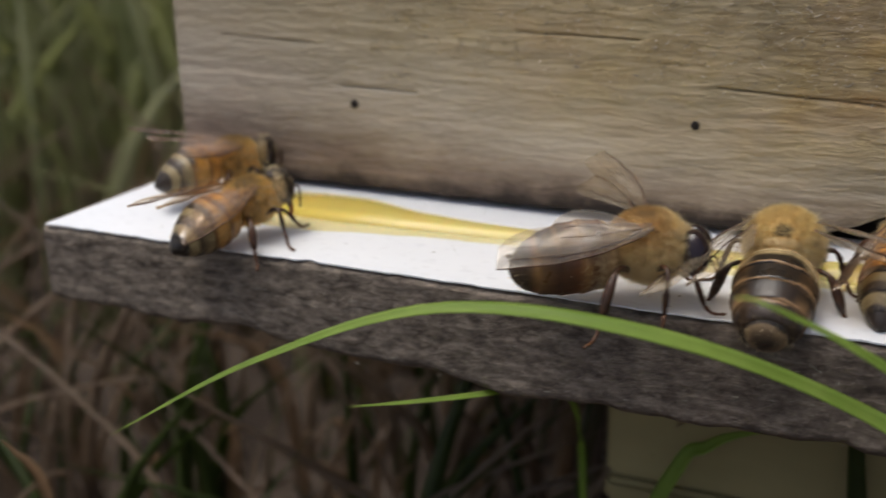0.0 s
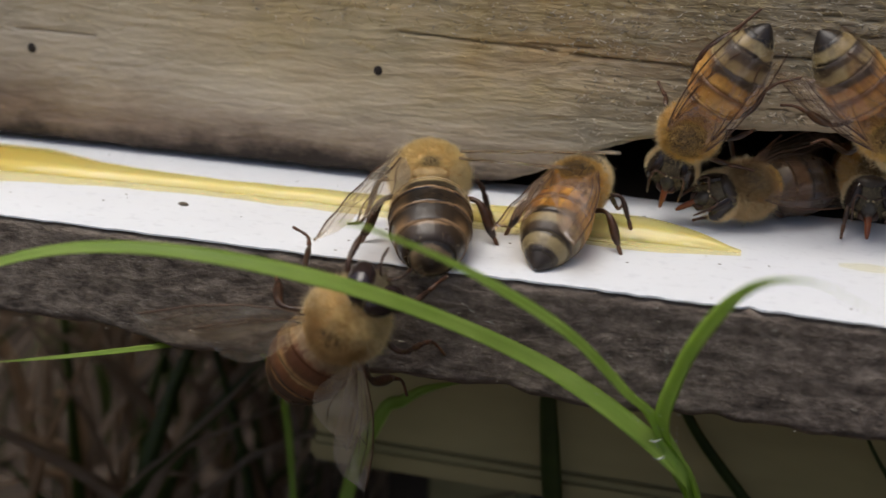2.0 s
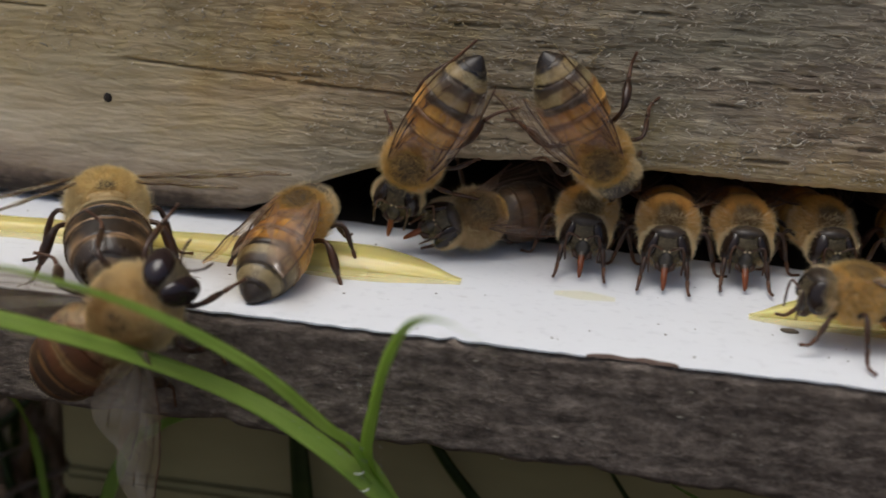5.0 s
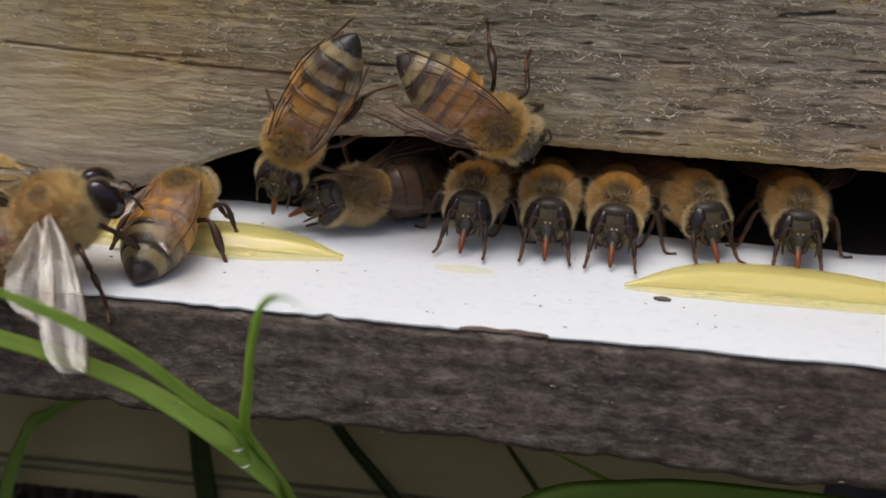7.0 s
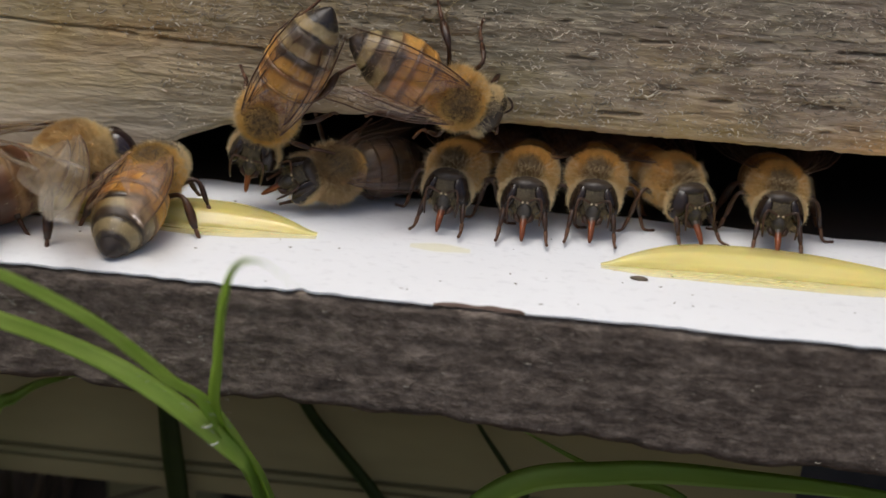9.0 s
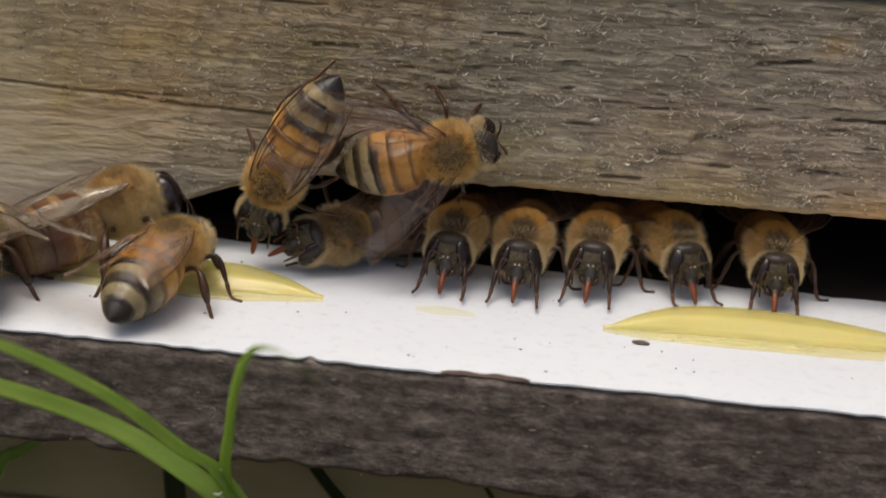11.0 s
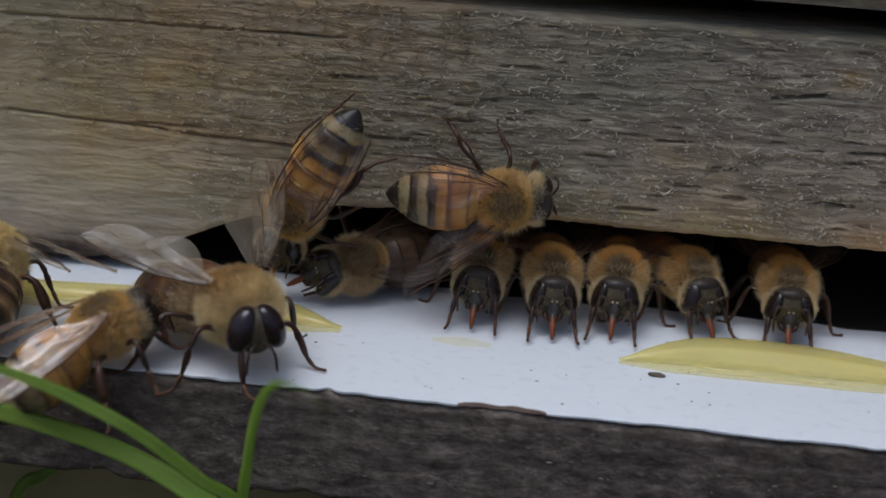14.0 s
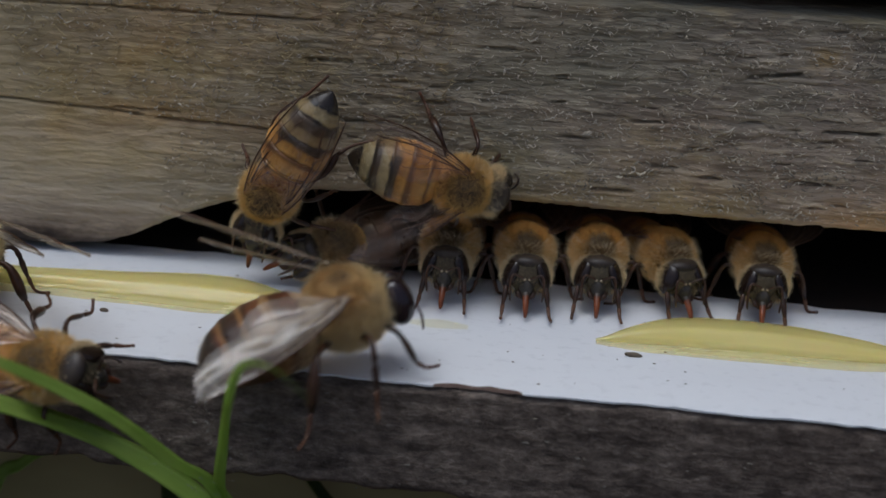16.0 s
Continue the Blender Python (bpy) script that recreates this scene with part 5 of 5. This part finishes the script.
CROUCHING = {(0, -1): [(1.0, -0.7, -1.1), (1.9, -1.3, -0.9), (3.0, -1.2, -1.0), (3.6, -1.0, -1.2), (4.2, -0.8, -1.3)], (0, 1): [(1.0, 0.7, -1.1), (1.8, 1.0, -1.3), (2.6, 0.9, -1.6), (3.2, 0.9, -1.7), (3.7, 0.9, -1.8)],
             (1, -1): [(0.0, -0.9, -1.3), (-0.5, -2.4, -1.0), (0.1, -4.2, 0.5), (0.2, -4.9, 1.1), (0.3, -5.5, 1.7)], (1, 1): [(0.0, 0.9, -1.3), (0.1, 1.4, -1.0), (-0.2, 1.6, -1.2), (-0.4, 1.6, -1.6), (-0.8, 1.5, -1.9)],
             (2, -1): [(-1.0, -0.8, -1.2), (-2.1, -2.2, -0.9), (-3.0, -2.9, -0.4), (-3.4, -3.2, 0.0), (-4.0, -3.5, 0.4)], (2, 1): [(-1.0, 0.8, -1.2), (-2.1, 1.5, -0.9), (-3.0, 1.7, -1.2), (-3.4, 1.7, -1.4), (-4.0, 1.7, -1.5)]}
place_bee((22.2, -3.0, 6.7, 90, -119, 12, 0), "worker_bee", W_LABEL + ", hanging head down on the strip", WORKER, W_PILE, W_BANDS, membrane=CLEAR_WING, wings=((4, -3, -14), (1, -3, -10)), head_pitch=-84, head_yaw=18, neck=(2.75, 0.5, 0.35), tongue=1.6, legs=HANGING)
place_bee((26.3, -1.0, 2.5, 0, 216, 2, -46), "worker_bee", "dark honey bee worker crouching sideways in the entrance gap", WORKER, E_PILE, E_BANDS, membrane=CLEAR_WING, wings=((10, -3), (16, -3)), head_pitch=-38, neck=(2.3, 0, -0.2), tongue=1.6, legs=CROUCHING)
bee_f, wings_f = build_bee("worker_bee", W_LABEL + ", fanning its wings on the strip", WORKER, W_PILE, W_BANDS, membrane=HAZE_WING, wings=((30, 12), (30, 12)), head_pitch=4, belly_scale=0.9)
drinkers = []
for n_g, lab in enumerate(("golden-haired worker bee drinking a small honey drop", "golden-haired worker bee licking the white board", "golden-haired worker bee with its tongue on the board", "worker bee turned aside drinking from the honey pool", "worker bee drinking from the pale honey pool")):
    drinkers.append(build_bee("worker_bee", lab, DRINKER, G_PILE, W_BANDS, membrane=CLEAR_WING, wings=((30, 2), (24, 2)), head_pitch=-2, neck=(2.15, 0, -0.95), tongue=1.4, splay=0.82, group="bees drinking in a row")[0])
bee_h, _ = build_bee("worker_bee", "honey bee worker walking across the board", WORKER, W_PILE, W_BANDS, wings=((14, -3), (14, -3)), head_pitch=5)
drone_one, wings_one = build_bee("drone_bee", "tawny drone bee with large dark eyes and broad abdomen", DRONE, D1_PILE, D1_BANDS, wings=((25, 20), (16, -4)), head_yaw=-16, neck=(3.0, -0.3, -0.35))
drone_two, wings_two = build_bee("drone_bee", "drone bee with velvety yellow thorax and black banded abdomen", LOW_DRONE, D_PILE, D_BANDS, wings=((58, -6), (52, 4)), head_pitch=40, neck=(2.5, 0, -1.1))


def motions():
    def go(thing, rows):
        walk(thing, [(t, stand_pose(*row)) for t, *row in rows])

    go(drone_one, [
        (0, 0.2, -14.2, 3.9, 0, 26, -2, 0), (0.2, -0.2, -13.9, 3.6, 0, 26, -2, -1), (0.3, -0.4, -16.0, 3.4, 10, 15, -8, -2), (0.4, -0.4, -18.6, 1.8, 40, 22, -12, -2),
        (0.5, 3.7, -19.4, -4.3, 80, 52, -12, -2), (1, 3.4, -19.4, -4.1, 90, 38, -14, -4), (1.5, 3.6, -19.4, -3.9, 90, 39, -15, -2), (2, 4.3, -19.5, -2.2, 90, 53, -12, 1), (2.5, 5.0, -19.5, -1.2, 90, 52, -8, -1),
        (3, 7.3, -19.4, 0.4, 90, 42, -1, -3), (3.5, 7.3, -19.4, 2.4, 90, 51, 2, 0), (4, 8.3, -19.4, 2.4, 90, 48, 6, -3), (4.5, 9.5, -19.4, 1.2, 90, 42, -5, 0), (5, 9.6, -19.3, 1.4, 90, 44, -2, -1), (5.2, 10.0, -19.4, 2.0, 88, 46, 4, -2),
        (6.2, 10.4, -17.0, 4.0, 55, 38, -6, -1), (7.3, 10.5, -12.6, 4.3, 22, 32, -14, -1), (8.5, 10.4, -7.6, 3.6, 4, 36, -8, -2), (9.8, 11.0, -5.0, 3.9, 0, 42, -9, -2), (11, 12.1, -3.1, 4.1, 0, 40, -11, -2),
        (11.5, 15.6, -7.6, 3.9, 0, 36, -7, -1), (12, 18.3, -8.4, 3.9, 0, 17, -3, -2), (12.5, 19.5, -9.9, 3.8, 0, 0, -1, -3), (13, 18.7, -8.4, 3.8, 0, -6, -2, -3), (13.5, 19.3, -8.5, 3.8, 0, -8, -4, -3), (14, 21.2, -13.2, 3.8, 0, -33, -3, 0), (14.2, 21.8, -14.9, 3.6, 12, -30, -3, -2),
        (14.5, 24.0, -18.3, 2.5, 38, -28, -4, -5), (15, 24.5, -20.0, 0.5, 50, -25, -5, 0), (15.5, 26.6, -18.5, 2.2, 38, -8, -14, -3), (15.8, 27.7, -17.0, 3.0, 20, 10, -14, -1), (16, 29.3, -14.6, 4.0, 10, 26, -9, -2)])
    go(drone_two, [(0, 8.0, -9.6, 3.4, 0, 92, -16, 0), (0.5, 7.8, -9.4, 3.4, 0, 94, -16, 0), (1.5, 7.3, -8.9, 3.4, 0, 99, -13, 0), (2, 6.2, -8.4, 3.4, 0, 106, -11, 0), (2.5, 5.0, -8.0, 3.4, 0, 118, -10, 0), (3, 4.2, -7.9, 3.4, 0, 128, -9, 0), (3.5, 4.0, -8.2, 3.4, 0, 122, -6, 0), (5, 3.6, -8.9, 3.45, 0, 114, -3, 0), (7.3, 3.6, -9.0, 3.45, 0, 110, -4, 0), (16, 3.6, -9.0, 3.45, 0, 108, -4, 0)])
    go(bee_c, [(0, 15.5, -6.1, 3.1, 0, 82, -13, 0), (5.2, 15.5, -6.1, 3.1, 0, 83, -13, 0), (7.3, 15.4, -5.9, 3.0, 0, 88, -11, 0), (8.7, 15.4, -5.9, 3.0, 0, 89, -11, 0), (10.8, 16.6, -7.1, 3.0, 0, 81, -6, 0), (11, 16.7, -7.3, 3.0, 0, 80, -5, 0),
        (11.5, 16.2, -12.0, 3.0, 0, 74, -5, 1), (12, 17.3, -13.5, 3.0, 0, 80, -14, -5), (12.5, 16.1, -13.9, 3.0, 0, 77, -18, -6), (13, 15.1, -14.1, 3.0, 0, 74, -20, -8), (13.5, 14.3, -14.1, 3.0, 0, 73, -20, -9), (14, 13.9, -15.6, 2.8, 12, 50, -14, -10), (14.2, 14.0, -17.2, 2.1, 32, 22, -22, -8), (14.5, 14.6, -18.8, -0.2, 55, 2, -28, -2), (15, 13.6, -18.5, 0.1, 60, -4, -29, 2), (15.5, 13.8, -18.4, 0.1, 62, -8, -22, 0), (16, 12.9, -18.4, 0.3, 62, -2, -20, -6)])
    go(bee_f, [(0, 38.5, -2.9, 9.2, 90, -35, 8, 0), (1.2, 37.0, -2.9, 8.8, 90, -42, 10, 0), (2, 34.3, -2.8, 8.0, 90, -50, 14, 0), (2.5, 35.2, -2.8, 8.2, 90, -38, 12, 0), (3, 36.0, -2.9, 8.4, 90, -28, 11, 1), (3.5, 35.2, -2.9, 8.0, 90, -41, 11, 1), (4, 34.6, -2.8, 8.4, 90, -50, 14, 3), (5, 34.3, -2.8, 8.2, 90, -57, 15, 1), (5.2, 34.3, -2.9, 8.2, 90, -53, 14, 2), (7.3, 35.6, -2.9, 8.7, 90, -31, 11, 1), (8.5, 34.8, -2.8, 8.7, 90, -32, 14, 1), (9.7, 34.0, -2.8, 9.2, 90, -8, 9, 0),
        (10.8, 33.6, -2.8, 9.5, 90, 13, 6, -1), (11, 33.6, -2.8, 9.6, 90, 16, 5, -1), (11.5, 35.3, -2.9, 10.3, 90, 48, 9, -2), (12, 35.9, -3.0, 10.1, 90, 49, 10, -1), (12.5, 35.6, -2.9, 10.6, 90, 55, 9, -1), (13, 36.3, -2.8, 9.8, 90, 36, 7, 0), (13.5, 36.7, -2.8, 9.0, 90, 16, 5, 0), (14, 36.1, -2.8, 8.7, 90, 2, 9, 1), (14.5, 35.6, -2.7, 8.5, 90, 9, 2, 0), (15, 36.0, -2.8, 8.7, 90, 19, 5, 0), (15.5, 36.4, -2.9, 8.8, 90, 23, 4, 2), (16, 35.0, -2.7, 8.3, 90, -11, 10, -1)])
    rows_g = [
        [(0, 34.3, 3.6, -90), (3, 34.2, 3.2, -90), (4, 34.3, 1.8, -90), (5, 33.8, 1.2, -91), (7.3, 34.4, 0.7, -99), (8.5, 34.6, 0.9, -101), (11, 34.4, 0.8, -100), (12.5, 35.3, -0.3, -97), (14.5, 34.8, 0.6, -93), (16, 34.3, 0.7, -92)],
        [(0, 39.6, 5.5, -88), (3, 39.5, 4.0, -88), (4, 39.4, 2.2, -89), (5, 39.2, 0.5, -91), (7.3, 39.3, 0.8, -90), (8.5, 39.4, 0.7, -90), (11, 38.9, 0.6, -95), (12.5, 39.1, -0.1, -91), (13.2, 39.3, 0.2, -97), (14.5, 39.9, -0.1, -80), (16, 39.5, 0.5, -86)],
        [(0, 44.2, 3.6, -86), (4, 44.2, 2.6, -86), (5, 44.2, 2.0, -87), (7.3, 43.8, 0.5, -94), (8.5, 43.9, 1.4, -92), (11, 44.0, 1.7, -99), (12.5, 44.0, 0.8, -94), (14.5, 44.4, 1.0, -95), (16, 44.5, 1.5, -90)],
        [(0, 49.6, 5.0, -76), (5, 49.5, 3.6, -75), (7.3, 49.0, 2.5, -65), (8.5, 49.1, 2.4, -62), (11, 49.3, 3.1, -69), (12.5, 49.0, 1.5, -62), (14.5, 49.2, 2.5, -67), (16, 49.2, 2.1, -66)],
        [(0, 56.0, 4.5, -92), (5, 56.0, 3.2, -92), (7.3, 56.0, 2.6, -92), (8.5, 56.2, 2.6, -93), (11, 56.2, 2.8, -93), (12.5, 55.8, 1.7, -94), (14.5, 56.0, 2.4, -93), (16, 55.9, 2.6, -94)]]
    for bee, rows in zip(drinkers, rows_g):
        go(bee, [(t, x, y - 1.1, 3.35, 0, yaw, -4, 0) for t, x, y, yaw in rows])
    go(bee_h, [(0, 92, -9.5, 3.2, 0, 182, -6, 0), (4.2, 62, -9.6, 3.2, 0, 184, -6, 0), (4.8, 51.2, -10.0, 3.3, 0, 190, -6, 0), (5, 49.9, -9.4, 3.2, 0, 192, -9, 0), (5.2, 49.5, -9.0, 3.3, 0, 187, -9, 0), (5.8, 51, -9.2, 3.2, 0, 160, -6, 0), (6.4, 58, -10, 3.2, 0, 90, -4, 0), (6.9, 66, -10, 3.2, 0, 25, -4, 0), (7.3, 80, -10, 3.2, 0, 5, -4, 0), (16, 92, -10, 3.2, 0, 0, -4, 0)])

    def flap(spec, four, rows):
        """Wing rows: seconds, left sweep and lift, right sweep and lift."""
        hx, hy, hz = spec["hinge"]
        for n, wing in enumerate(four[:4]):
            side, hindw = (1, -1)[n // 2], n % 2
            out = []
            for t, ls, ll, rs, rl, *twists in rows:
                sweep, lift = (ls, ll) if side == 1 else (rs, rl)
                lt, rt = twists or (-28, -28)
                hinge = (hx - 0.7 * hindw, side * hy * (1 - 0.05 * hindw), hz - 0.12 * hindw)
                out.append((t, wing_pose(hinge, side, sweep - 6 * hindw, lift - 2 * hindw, lt if side == 1 else rt)))
            walk(wing, out)

    fan = [(0, 30, 12, 30, 12)]
    flip = 1
    for k in range(1, 318):
        t = (k - 0.5) / 30
        flip = -flip
        fan.append((t, 10 + 9 * flip, 9 + 10 * flip, 8 - 8 * flip, 9 + 10 * flip))
    for k in range(107, 160):
        t = k / 10
        flip = -flip
        if t < 13.2:
            fan.append((t, 38 + 3 * flip, 9 + 3 * flip, 34 - 3 * flip, 3 + 3 * flip))
        else:
            fan.append((t, 20 + 3 * flip, 8 + 4 * flip, 42 + 3 * flip, 2 + 3 * flip))
    fan.append((16, 20, 8, 42, 2))
    flap(WORKER, wings_f, fan)
    flap(DRONE, wings_one, [(0, 88, 4, 12, -8, 0, -44), (0.2, 88, 6, 12, -8, 0, -44), (0.3, 88, 25, 20, -10, 0, -30), (0.4, 85, 50, 60, -25, 0, -20), (0.5, 70, 26, 50, 0, 60, -28), (1, 60, 12, 34, 0, -6, -6), (2, 52, 14, 36, -2, -2, -2), (2.6, 59, 8, 40, 0, -2, -2), (3, 56, 8, 44, 0, -2, -2), (3.5, 60, 10, 50, 0, -2, -2), (4, 55, 8, 46, 0, -2, -2), (4.5, 50, 6, 52, 0, -2, -2), (5, 50, 6, 48, 0, -2, -2), (5.2, 46, 5, 50, -2, -2, -2), (7.3, 30, 10, 84, -10, -28, -6), (8.6, 26, 6, 78, -10, -28, -6), (11, 8, -10, 4, -6, 0, -6), (12.5, 8, -12, 0, -7, 0, -4), (13.5, 8, -12, 0, -7, 0, -4), (13.9, 55, 20, 12, 6), (14.2, 45, 30, 8, 4), (14.6, 48, 8, 12, 2), (15, 64, 18, 16, -4), (15.5, 38, 32, 25, -2), (16, 26, 26, 22, -8)])
    flap(DRONE, wings_two, [(0, 34, -4, 66, 6), (0.5, 36, -4, 66, 5), (1.5, 30, -6, 74, 4), (2, 30, -8, 84, 4), (3, 24, -12, 78, 8), (4, 36, -8, 74, 8), (4.5, 52, -6, 70, 8), (5, 64, -4, 66, 8), (8, 40, 0, 40, 4), (16, 40, 0, 40, 4)])
    flap(WORKER, wings_c, [(0, 12, -3, 8, -3), (10.8, 12, -3, 8, -2), (11.5, 14, 2, 14, 2), (12, 22, 0, 2, -3, -14, -10), (12.5, 20, 0, 3, -4, -14, -10), (13.5, 20, 0, 4, -4, -14, -10), (14.5, 26, 8, 26, 4), (16, 24, 10, 24, 6)])

    def turn_head(head, rows):
        """Head rows: seconds, neck in the bee's space, pitch and yaw."""
        walk(head, [(t, Matrix.Translation(vec(*neck)) @ pose(0, 0, 0, 0, pitch, yaw)) for t, neck, pitch, yaw in rows])

    front = (2.2, 0, -0.35)
    turn_head(wings_c[4], [(0, front, 15, 0), (11, front, 12, 0), (11.5, front, 8, -12), (12, (2.0, -0.4, -0.8), 14, -32), (12.5, (1.95, -0.6, -1.0), 18, -40), (13.5, (1.95, -0.6, -1.0), 18, -40), (14.2, front, 4, -10), (16, front, 4, 0)])
    ahead = (2.75, 0, -0.3)
    turn_head(wings_one[4], [(0, (2.8, -0.5, -0.4), 0, -22), (0.3, ahead, 0, -8), (0.5, ahead, 0, 0), (7.3, ahead, 0, 0), (11, ahead, 0, -10), (12, (2.7, -0.8, -0.5), 4, -26), (12.5, (2.3, -1.4, -0.8), 8, -44), (13.5, (2.0, -1.9, -1.0), 10, -52), (14, (2.4, -1.0, -0.6), 6, -30), (14.5, ahead, 4, -8), (16, ahead, 4, 0)])


motions()
